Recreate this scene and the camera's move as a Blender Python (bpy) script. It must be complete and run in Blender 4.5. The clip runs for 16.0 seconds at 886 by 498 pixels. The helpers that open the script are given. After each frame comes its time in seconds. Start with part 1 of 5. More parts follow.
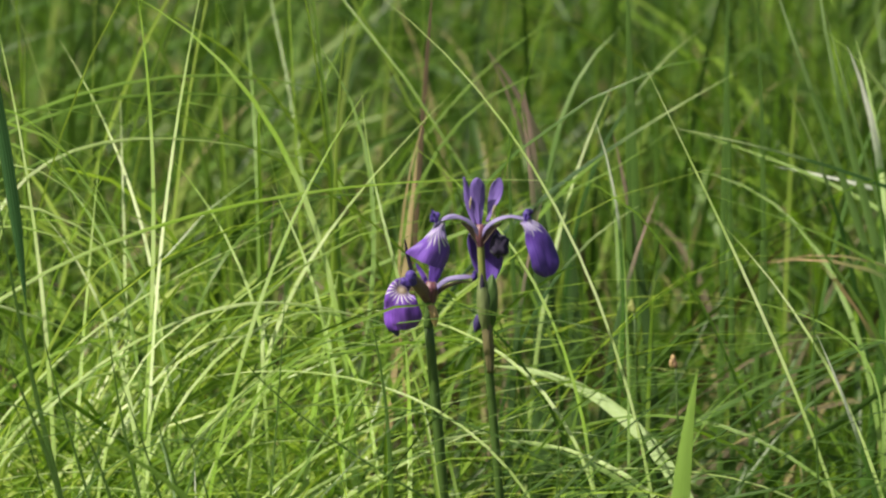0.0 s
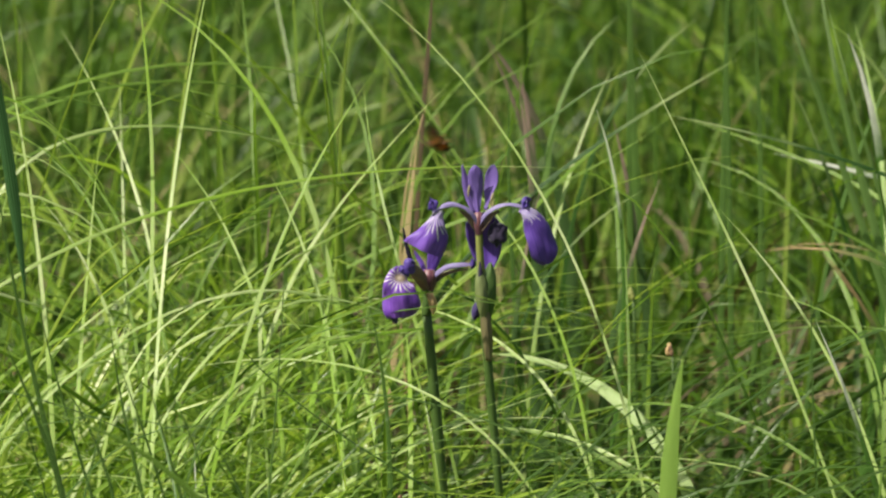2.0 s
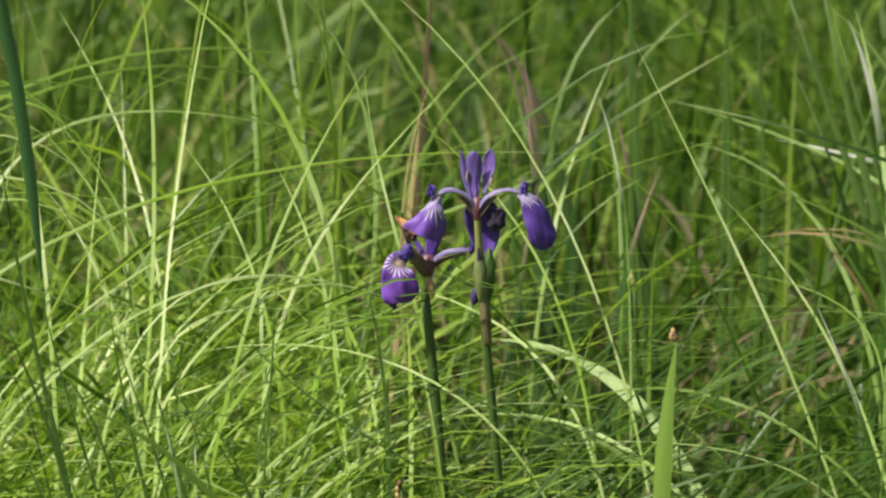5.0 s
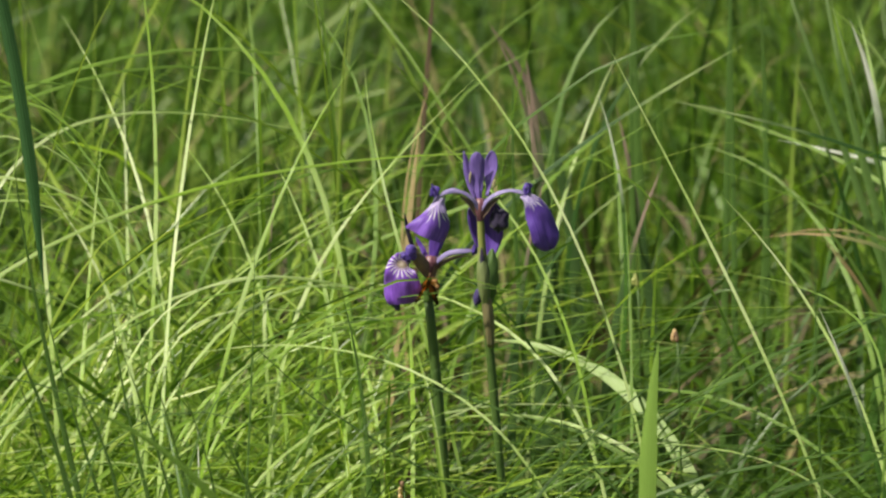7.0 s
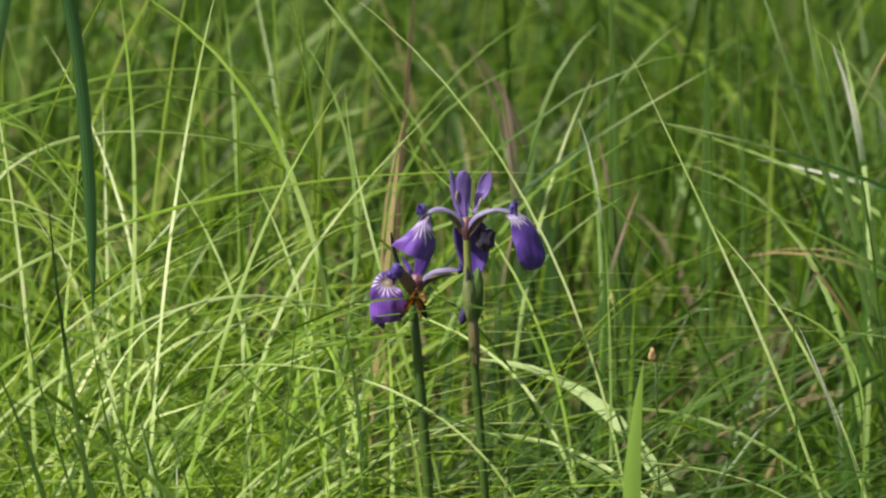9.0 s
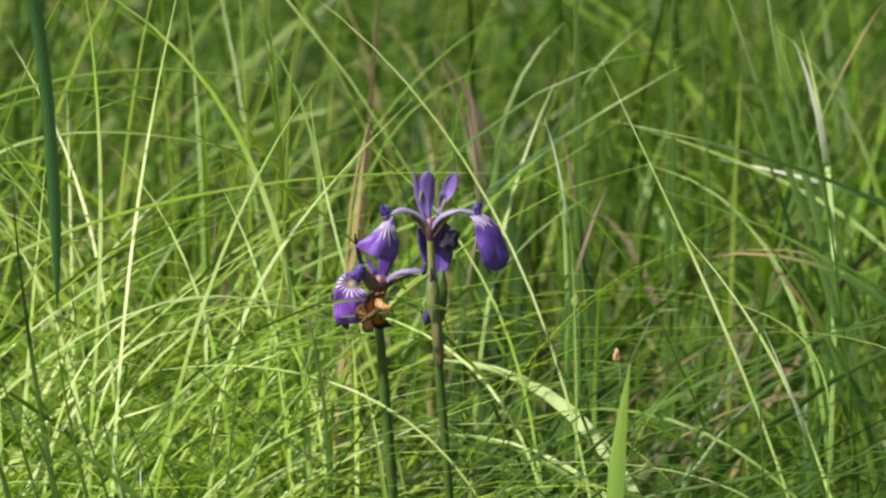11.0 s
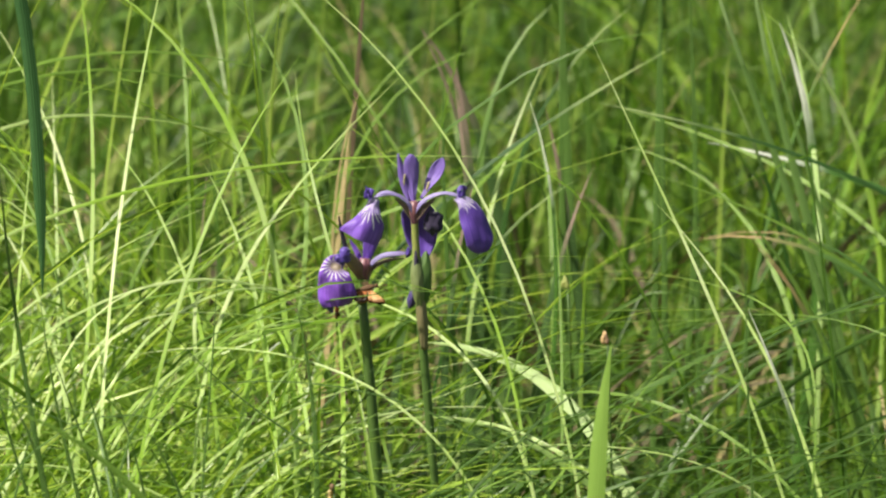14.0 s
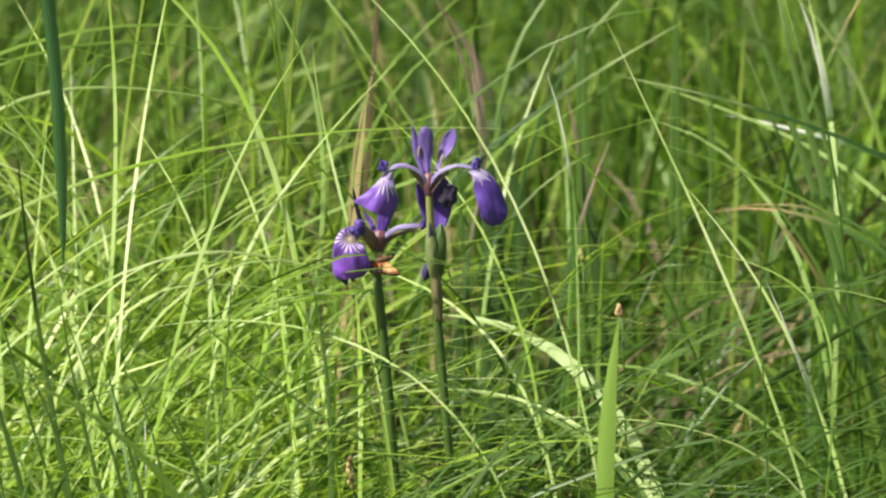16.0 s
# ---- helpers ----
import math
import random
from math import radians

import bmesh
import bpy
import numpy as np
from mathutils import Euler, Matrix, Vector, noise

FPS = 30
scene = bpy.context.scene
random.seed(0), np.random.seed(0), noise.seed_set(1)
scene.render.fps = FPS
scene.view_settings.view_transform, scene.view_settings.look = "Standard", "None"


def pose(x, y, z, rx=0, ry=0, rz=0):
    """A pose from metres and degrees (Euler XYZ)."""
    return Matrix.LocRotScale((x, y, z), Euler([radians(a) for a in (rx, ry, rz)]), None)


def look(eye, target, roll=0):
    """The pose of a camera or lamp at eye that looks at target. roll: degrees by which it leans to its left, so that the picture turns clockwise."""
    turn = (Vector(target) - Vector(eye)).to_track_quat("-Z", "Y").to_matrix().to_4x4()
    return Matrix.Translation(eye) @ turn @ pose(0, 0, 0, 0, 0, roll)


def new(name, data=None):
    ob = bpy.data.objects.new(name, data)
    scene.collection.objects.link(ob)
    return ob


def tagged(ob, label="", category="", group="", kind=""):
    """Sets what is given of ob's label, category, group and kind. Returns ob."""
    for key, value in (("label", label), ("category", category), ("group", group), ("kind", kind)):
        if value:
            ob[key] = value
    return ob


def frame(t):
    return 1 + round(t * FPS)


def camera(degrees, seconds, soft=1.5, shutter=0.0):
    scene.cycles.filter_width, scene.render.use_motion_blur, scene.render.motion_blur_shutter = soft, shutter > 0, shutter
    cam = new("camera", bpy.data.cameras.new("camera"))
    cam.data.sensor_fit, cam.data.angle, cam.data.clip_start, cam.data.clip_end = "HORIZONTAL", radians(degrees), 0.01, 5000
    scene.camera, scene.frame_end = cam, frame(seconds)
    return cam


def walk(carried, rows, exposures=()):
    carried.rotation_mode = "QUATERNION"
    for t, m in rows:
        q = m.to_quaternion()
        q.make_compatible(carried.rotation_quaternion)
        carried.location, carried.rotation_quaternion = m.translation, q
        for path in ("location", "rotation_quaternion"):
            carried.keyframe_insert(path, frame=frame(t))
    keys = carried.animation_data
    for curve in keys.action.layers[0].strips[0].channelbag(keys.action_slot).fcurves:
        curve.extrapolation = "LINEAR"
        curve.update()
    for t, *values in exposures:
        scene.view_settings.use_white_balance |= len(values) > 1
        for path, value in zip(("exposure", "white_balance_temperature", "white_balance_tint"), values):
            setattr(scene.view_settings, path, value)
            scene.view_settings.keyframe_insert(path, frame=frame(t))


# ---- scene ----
# ---- camera ----
cam = camera(4.3, 16.0, soft=2.25, shutter=0.5)
cam.data.dof.use_dof = True
cam.data.dof.focus_distance = 7.1
cam.data.dof.aperture_fstop = 19.0
walk(cam, [
    (0, pose(0, -7, 1.75, 80.3000, 0, 0.0000)),
    (0.5, pose(0, -7, 1.75, 80.2830, 0, -0.0082)),
    (1, pose(0, -7, 1.75, 80.2663, 0, -0.0126)),
    (1.5, pose(0, -7, 1.75, 80.2495, 0, -0.0082)),
    (2, pose(0, -7, 1.75, 80.2410, 0, -0.0041)),
    (2.5, pose(0, -7, 1.75, 80.2328, 0, -0.0041)),
    (3, pose(0, -7, 1.75, 80.2243, 0, -0.0041)),
    (3.5, pose(0, -7, 1.75, 80.2117, 0, -0.0041)),
    (4, pose(0, -7, 1.75, 80.1993, 0, -0.0041)),
    (6.5, pose(0, -7, 1.75, 80.1403, 0, 0.0167)),
    (7, pose(0, -7, 1.75, 80.1738, 0, 0.0126)),
    (7.5, pose(0, -7, 1.75, 80.2495, 0, 0.0126)),
    (8, pose(0, -7, 1.75, 80.2665, 0, 0.0041)),
    (8.5, pose(0, -7, 1.75, 80.2665, 0, -0.0379)),
    (9, pose(0, -7, 1.75, 80.2663, 0, -0.0925)),
    (11.5, pose(0, -7, 1.75, 80.2704, 0, -0.2982)),
    (12, pose(0, -7, 1.75, 80.2663, 0, -0.3193)),
    (12.5, pose(0, -7, 1.75, 80.2536, 0, -0.3235)),
    (13, pose(0, -7, 1.75, 80.2369, 0, -0.3235)),
    (13.5, pose(0, -7, 1.75, 80.2117, 0, -0.3235)),
    (14, pose(0, -7, 1.75, 80.1864, 0, -0.3320)),
    (14.5, pose(0, -7, 1.75, 80.1782, 0, -0.3320)),
    (15, pose(0, -7, 1.75, 80.0898, 0, -0.3067)),
    (15.5, pose(0, -7, 1.75, 80.0561, 0, -0.2771)),
    (16, pose(0, -7, 1.75, 80.0520, 0, -0.2521)),
], exposures=[(0, 0.42), (9, 0.36), (10.5, 0.53), (12.5, 0.71), (16, 0.79)])

# ---- light ----
SUN_DIR = Vector((-0.55, -0.25, 0.80)).normalized()     # towards the sun
world = bpy.data.worlds.new("sky")
scene.world = world
world.use_nodes = True
wn = world.node_tree
sky = wn.nodes.new("ShaderNodeTexSky")
sky.sky_type, sky.sun_disc = "NISHITA", False
sky.air_density, sky.dust_density, sky.ozone_density = 0.8, 5.0, 1.0
sky.sun_elevation = math.asin(SUN_DIR.z)
sky.sun_rotation = math.atan2(SUN_DIR.x, SUN_DIR.y)
wn.links.new(sky.outputs[0], wn.nodes["Background"].inputs[0])
wn.nodes["Background"].inputs[1].default_value = 0.07
sun_data = bpy.data.lights.new("sun", "SUN")
sun_data.energy, sun_data.angle, sun_data.color = 4.85, radians(0.53), (1.0, 0.93, 0.78)
sun = new("sun", sun_data)
sun.matrix_world = look(SUN_DIR * 30, (0, 0, 0))


# ---- materials ----
def mat(name):
    m = bpy.data.materials.new(name)
    m.use_nodes = True
    return m, m.node_tree, m.node_tree.nodes["Principled BSDF"]


def mix(nt, fac, a, b, blend="MIX"):
    """Colour mix; each of fac, a, b is a socket or a value."""
    n = nt.nodes.new("ShaderNodeMix")
    n.data_type, n.blend_type = "RGBA", blend
    for k, v in ((0, fac), (6, a), (7, b)):
        if isinstance(v, bpy.types.NodeSocket):
            nt.links.new(v, n.inputs[k])
        else:
            n.inputs[k].default_value = v if k == 0 else (*v, 1)
    return n.outputs[2]


def calc(nt, op, a, b=0.0, clamp=False):
    n = nt.nodes.new("ShaderNodeMath")
    n.operation, n.use_clamp = op, clamp
    for k, v in ((0, a), (1, b)):
        if isinstance(v, bpy.types.NodeSocket):
            nt.links.new(v, n.inputs[k])
        else:
            n.inputs[k].default_value = v
    return n.outputs[0]


def ramp(nt, fac, stops):
    n = nt.nodes.new("ShaderNodeValToRGB")
    nt.links.new(fac, n.inputs[0])
    e = n.color_ramp.elements
    while len(e) < len(stops):
        e.new(0.5)
    for el, (p, c) in zip(e, stops):
        el.position, el.color = p, (*c, 1)
    return n.outputs[0]


def noise_tex(nt, scale, stretch=(1, 1, 1), detail=4.0):
    co = nt.nodes.new("ShaderNodeTexCoord")
    mp = nt.nodes.new("ShaderNodeMapping")
    mp.inputs["Scale"].default_value = stretch
    n = nt.nodes.new("ShaderNodeTexNoise")
    n.inputs["Scale"].default_value, n.inputs["Detail"].default_value = scale, detail
    nt.links.new(co.outputs["Object"], mp.inputs[0])
    nt.links.new(mp.outputs[0], n.inputs["Vector"])
    return n.outputs["Fac"]


def leafy(nt, bsdf, colour, through_amount, rough, see=1.15, shine=0.5):
    """Gloss and colour on the face, and light that comes through the leaf."""
    bsdf.inputs["Roughness"].default_value = rough
    bsdf.inputs["Specular IOR Level"].default_value = shine
    nt.links.new(colour, bsdf.inputs["Base Color"])
    tl = nt.nodes.new("ShaderNodeBsdfTranslucent")
    nt.links.new(mix(nt, 1.0, colour, (see, see * 1.05, see * 0.55), "MULTIPLY"), tl.inputs["Color"])
    ms = nt.nodes.new("ShaderNodeMixShader")
    ms.inputs[0].default_value = through_amount
    nt.links.new(bsdf.outputs[0], ms.inputs[1])
    nt.links.new(tl.outputs[0], ms.inputs[2])
    out = nt.nodes["Material Output"]
    nt.links.new(ms.outputs[0], out.inputs[0])


def grass_material(name, low, high, rough=0.38, amount=0.4, stripe=0.25, glint=0.0, shine=0.5, foot=None):
    """A blade: colour by chance per blade, paler nerves along it, blotches; foot: the colour of its lower part, where
    only the end has another colour.
    """
    m, nt, b = mat(name)
    info = nt.nodes.new("ShaderNodeObjectInfo")
    blotch = noise_tex(nt, 22, detail=3)
    f = calc(nt, "ADD", calc(nt, "MULTIPLY", info.outputs["Random"], 0.5), calc(nt, "MULTIPLY", blotch, 0.6), True)
    col = mix(nt, f, low, high)
    uv = nt.nodes.new("ShaderNodeUVMap")
    sep = nt.nodes.new("ShaderNodeSeparateXYZ")
    nt.links.new(uv.outputs[0], sep.inputs[0])
    nerve = calc(nt, "POWER", calc(nt, "ABSOLUTE", calc(nt, "SINE", calc(nt, "MULTIPLY", sep.outputs[0], 22.0))), 3.0)
    col = mix(nt, calc(nt, "MULTIPLY", nerve, stripe), col, tuple(min(1, c * 1.9 + 0.05) for c in high))
    # whitish stretches along the blade: sun glints painted into the colour
    if glint:
        glint_mask = calc(nt, "MULTIPLY", calc(nt, "SUBTRACT", noise_tex(nt, 6.5, detail=2), 0.47), 7.0, True)
        col = mix(nt, calc(nt, "MULTIPLY", glint_mask, glint), col, (0.70, 0.76, 0.48))
    if foot:
        ragged = calc(nt, "MULTIPLY", calc(nt, "SUBTRACT", noise_tex(nt, 40, detail=3), 0.5), 0.12)
        # on the white blades this end is a painted sun glint
        dried = calc(nt, "MULTIPLY", calc(nt, "SUBTRACT", calc(nt, "ADD", sep.outputs[1], ragged), 0.86), 12.0, True)
        col = mix(nt, dried, foot, col)
    leafy(nt, b, col, amount, rough, shine=shine)
    bump = nt.nodes.new("ShaderNodeBump")
    bump.inputs["Strength"].default_value, bump.inputs["Distance"].default_value = 0.4, 0.0004
    nt.links.new(nerve, bump.inputs["Height"])
    nt.links.new(bump.outputs[0], b.inputs["Normal"])
    return m


def field_material(name, stops, rough=0.4, amount=0.42, shine=0.35):
    """Many blades in one mesh: the colour changes from blade to blade and in drifts over the field."""
    m, nt, b = mat(name)
    geo = nt.nodes.new("ShaderNodeNewGeometry")
    drift = noise_tex(nt, 3.0, detail=2)
    f = calc(nt, "ADD", calc(nt, "MULTIPLY", geo.outputs["Random Per Island"], 0.8), calc(nt, "MULTIPLY", calc(nt, "SUBTRACT", drift, 0.5), 0.7), True)
    col = ramp(nt, f, stops)
    grain = noise_tex(nt, 60, detail=3)
    col = mix(nt, calc(nt, "MULTIPLY", grain, 0.22), col, (0.24, 0.34, 0.07))
    leafy(nt, b, col, amount, rough, shine=shine)
    return m


GRASS = {
    "pale": grass_material("pale_blade", (0.22, 0.36, 0.07), (0.40, 0.54, 0.16), 0.34, 0.38, 0.4, 0.6, 0.7),
    "yellow": grass_material("yellow_green_blade", (0.17, 0.34, 0.022), (0.32, 0.49, 0.05), 0.33, 0.48, 0.3, 0.35, 0.7),
    "green": grass_material("green_blade", (0.10, 0.205, 0.022), (0.20, 0.33, 0.05), 0.36, 0.42, 0.25),
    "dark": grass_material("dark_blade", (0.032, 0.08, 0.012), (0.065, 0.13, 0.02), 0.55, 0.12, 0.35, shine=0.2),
    "hanging": grass_material("hanging_leaf", (0.014, 0.052, 0.012), (0.030, 0.090, 0.022), 0.55, 0.1, 0.5, shine=0.1),
    "leaf": grass_material("iris_leaf", (0.20, 0.35, 0.05), (0.27, 0.43, 0.085), 0.5, 0.5, 0.12, shine=0.3),
    "broad": grass_material("broad_blade", (0.22, 0.36, 0.09), (0.33, 0.46, 0.15), 0.38, 0.4, 0.25, 0.12),
    "straw": grass_material("straw_blade", (0.34, 0.24, 0.11), (0.50, 0.40, 0.22), 0.55, 0.25, 0.2),
    "brown": grass_material("brown_stalk", (0.045, 0.03, 0.015), (0.09, 0.06, 0.03), 0.6, 0.1, 0.2),
    "tall": grass_material("tall_blade", (0.27, 0.40, 0.15), (0.38, 0.50, 0.24), 0.4, 0.42, 0.25, foot=(0.17, 0.29, 0.08)),
    "rusty": grass_material("rusty_stalk", (0.26, 0.16, 0.07), (0.42, 0.30, 0.15), 0.55, 0.25, 0.2, foot=(0.08, 0.17, 0.03)),
    "withered": grass_material("withered_leaf", (0.17, 0.115, 0.095), (0.32, 0.235, 0.19), 0.6, 0.2, 0.2, foot=(0.04, 0.09, 0.018)),
    # white end painted as the sun's glint on a green blade
    "white": grass_material("glint_blade", (0.68, 0.71, 0.60), (0.84, 0.86, 0.78), 0.25, 0.25, 0.2, foot=(0.07, 0.16, 0.03)),
    "tipped": grass_material("pale_tip_blade", (0.20, 0.30, 0.10), (0.34, 0.42, 0.18), 0.4, 0.35, 0.25, foot=(0.035, 0.095, 0.016)),
}
FIELD = field_material("meadow_grass", [(0.0, (0.038, 0.110, 0.012)), (0.25, (0.108, 0.235, 0.018)), (0.6, (0.200, 0.355, 0.028)),
                                        (0.85, (0.302, 0.450, 0.055)), (0.96, (0.464, 0.540, 0.180)), (1.0, (0.420, 0.340, 0.170))], 0.34)
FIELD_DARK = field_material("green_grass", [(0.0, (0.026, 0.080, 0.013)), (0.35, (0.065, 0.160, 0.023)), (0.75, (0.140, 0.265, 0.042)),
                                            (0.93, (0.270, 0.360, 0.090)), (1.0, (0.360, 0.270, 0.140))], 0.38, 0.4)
# sunlit and shaded copies of one grass, the light put into their colours
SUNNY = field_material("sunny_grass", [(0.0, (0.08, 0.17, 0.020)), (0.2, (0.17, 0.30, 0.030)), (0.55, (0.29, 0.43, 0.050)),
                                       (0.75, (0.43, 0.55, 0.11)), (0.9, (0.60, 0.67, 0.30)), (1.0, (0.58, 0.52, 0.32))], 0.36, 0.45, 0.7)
SHADY = field_material("middle_grass", [(0.0, (0.020, 0.060, 0.009)), (0.35, (0.040, 0.105, 0.014)), (0.75, (0.080, 0.165, 0.024)),
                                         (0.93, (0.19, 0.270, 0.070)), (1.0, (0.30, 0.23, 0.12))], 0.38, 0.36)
# near-black green: the shade of the hollow put into the blade colour
HOLLOW_SHADE = field_material("hollow_shade_grass", [(0.0, (0.010, 0.032, 0.005)), (0.35, (0.022, 0.064, 0.008)), (0.75, (0.050, 0.108, 0.014)),
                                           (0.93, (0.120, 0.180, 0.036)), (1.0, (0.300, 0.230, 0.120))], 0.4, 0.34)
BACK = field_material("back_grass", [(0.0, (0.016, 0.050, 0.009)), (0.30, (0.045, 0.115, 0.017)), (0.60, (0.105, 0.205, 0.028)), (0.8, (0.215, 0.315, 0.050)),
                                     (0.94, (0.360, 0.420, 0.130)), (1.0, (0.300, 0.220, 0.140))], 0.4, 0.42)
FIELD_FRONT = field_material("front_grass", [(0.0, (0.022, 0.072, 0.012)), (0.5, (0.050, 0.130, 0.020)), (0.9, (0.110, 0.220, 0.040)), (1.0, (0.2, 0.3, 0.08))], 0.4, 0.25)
DEAD = field_material("dead_leaves", [(0.0, (0.05, 0.034, 0.022)), (0.5, (0.14, 0.10, 0.07)), (1.0, (0.32, 0.25, 0.18))], 0.7, 0.2)
LITTER = field_material("dry_litter", [(0.0, (0.10, 0.08, 0.035)), (0.5, (0.26, 0.20, 0.09)), (1.0, (0.42, 0.36, 0.2))], 0.6, 0.15)


def petal_material(name, deep, pale, veins, rough=0.45, amount=0.3, yellow=0.0, nerve=0.07, size=(2.0, 4.0), start=0.0, rays=12.0, white=0.0):
    """A petal: darker towards the rim, fine nerves; where veins > 0 white lines fan out for so many cm
    from a point near its base, over a yellow patch (size: cm across and along; start: where the fan begins; white: cm of solid white)."""
    m, nt, b = mat(name)
    uv = nt.nodes.new("ShaderNodeUVMap")
    sep = nt.nodes.new("ShaderNodeSeparateXYZ")
    nt.links.new(uv.outputs[0], sep.inputs[0])
    u, v = sep.outputs[0], sep.outputs[1]
    wob = noise_tex(nt, 150, detail=3)
    across = calc(nt, "ADD", calc(nt, "SUBTRACT", u, 0.5), calc(nt, "MULTIPLY", calc(nt, "SUBTRACT", wob, 0.5), 0.10))
    line = calc(nt, "POWER", calc(nt, "ABSOLUTE", calc(nt, "SINE", calc(nt, "MULTIPLY", across, 34.0))), 2.5)
    blotch = noise_tex(nt, 110, detail=5)
    streak = nt.nodes.new("ShaderNodeTexNoise")
    streak.inputs["Scale"].default_value, streak.inputs["Detail"].default_value = 1.0, 3.0
    along = nt.nodes.new("ShaderNodeMapping")
    along.inputs["Scale"].default_value = (16, 1.6, 1)
    nt.links.new(uv.outputs[0], along.inputs[0])
    nt.links.new(along.outputs[0], streak.inputs["Vector"])
    both = calc(nt, "ADD", calc(nt, "MULTIPLY", blotch, 0.5), calc(nt, "MULTIPLY", streak.outputs["Fac"], 0.5))
    tone = calc(nt, "MULTIPLY", calc(nt, "SUBTRACT", both, 0.32), 2.8, True)
    col = mix(nt, tone, deep, pale)
    col = mix(nt, calc(nt, "MULTIPLY", line, nerve), col, tuple(c * 0.45 for c in deep))
    if veins > 0:
        across_cm = calc(nt, "MULTIPLY", calc(nt, "ADD", calc(nt, "SUBTRACT", u, 0.5), calc(nt, "MULTIPLY", calc(nt, "SUBTRACT", wob, 0.5), 0.05)), size[0])
        along_cm = calc(nt, "MULTIPLY", calc(nt, "SUBTRACT", v, start), size[1])
        angle = calc(nt, "ARCTAN2", across_cm, along_cm)
        far = calc(nt, "SQRT", calc(nt, "ADD", calc(nt, "MULTIPLY", across_cm, across_cm), calc(nt, "MULTIPLY", along_cm, along_cm)))
        ragged = nt.nodes.new("ShaderNodeTexNoise")
        ragged.noise_dimensions = "1D"
        ragged.inputs["Scale"].default_value, ragged.inputs["Detail"].default_value = rays * 0.7, 1.0
        nt.links.new(angle, ragged.inputs["W"])
        reach = calc(nt, "MULTIPLY", calc(nt, "SUBTRACT", calc(nt, "MULTIPLY", calc(nt, "ADD", ragged.outputs["Fac"], 0.5), veins), far), 5.0, True)
        vein = calc(nt, "POWER", calc(nt, "ABSOLUTE", calc(nt, "SINE", calc(nt, "MULTIPLY", angle, rays))), 6.5)
        solid = calc(nt, "MULTIPLY", calc(nt, "SUBTRACT", white, far), 3.0, True)
        pale_part = calc(nt, "MAXIMUM", calc(nt, "MULTIPLY", calc(nt, "MULTIPLY", reach, vein), calc(nt, "MULTIPLY", calc(nt, "SUBTRACT", far, 0.34), 2.6, True)), calc(nt, "MULTIPLY", solid, 0.8))
        gold = calc(nt, "MULTIPLY", calc(nt, "SUBTRACT", 0.75, far), 2.5, True)
        col = mix(nt, calc(nt, "MULTIPLY", gold, yellow, True), col, (0.22, 0.18, 0.06))
        col = mix(nt, calc(nt, "MULTIPLY", pale_part, 1.3, True), col, (0.86, 0.84, 0.90))
    leafy(nt, b, col, amount, rough, 1.1)
    bump = nt.nodes.new("ShaderNodeBump")
    bump.inputs["Strength"].default_value, bump.inputs["Distance"].default_value = 0.3, 0.0003
    nt.links.new(calc(nt, "ADD", calc(nt, "MULTIPLY", line, 0.4), streak.outputs["Fac"]), bump.inputs["Height"])
    nt.links.new(bump.outputs[0], b.inputs["Normal"])
    b.inputs["Sheen Weight"].default_value = 0.2
    return m


FALL = petal_material("iris_fall", (0.15, 0.045, 0.46), (0.33, 0.12, 0.78), 1.25, yellow=0.9, size=(2.0, 4.4), start=0.32, rays=11.0)
# fall colour darkened for the petals turned away from the sun
FALL_SIDE = petal_material("iris_side_fall", (0.08, 0.034, 0.30), (0.18, 0.085, 0.54), 1.75, yellow=0.15, size=(1.8, 4.2), start=-0.02, rays=19.0, white=0.35)
FALL_LEFT = petal_material("iris_left_fall", (0.13, 0.05, 0.42), (0.30, 0.14, 0.72), 2.5, yellow=0.15, size=(2.0, 3.4), start=-0.06, rays=25.0, white=0.75)
DEEP = petal_material("iris_deep", (0.10, 0.04, 0.36), (0.21, 0.095, 0.58), 0)
STANDARD = petal_material("iris_standard", (0.14, 0.085, 0.38), (0.29, 0.19, 0.62), 0, nerve=0.2)
STYLE = petal_material("iris_style_arm", (0.20, 0.14, 0.46), (0.50, 0.45, 0.76), 0, amount=0.35, nerve=0.35)
HAFT = petal_material("iris_haft", (0.24, 0.14, 0.15), (0.48, 0.40, 0.25), 0, amount=0.5, nerve=0.45)
CREST = petal_material("iris_crest", (0.06, 0.03, 0.26), (0.14, 0.08, 0.46), 0)
DARK_TIP = petal_material("dark_petal_tip", (0.02, 0.012, 0.08), (0.05, 0.03, 0.16), 0, 0.6, 0.1)
WITHERED = petal_material("withered_petal", (0.012, 0.008, 0.03), (0.03, 0.02, 0.06), 0, 0.9, 0.05)


def plain(name, a, b_, scale, stretch=(1, 1, 1), rough=0.5, amount=0.12, bump=0.3):
    m, nt, b = mat(name)
    n = noise_tex(nt, scale, stretch)
    col = mix(nt, n, a, b_)
    leafy(nt, b, col, amount, rough)
    bp = nt.nodes.new("ShaderNodeBump")
    bp.inputs["Strength"].default_value, bp.inputs["Distance"].default_value = bump, 0.0005
    nt.links.new(n, bp.inputs["Height"])
    nt.links.new(bp.outputs[0], b.inputs["Normal"])
    return m


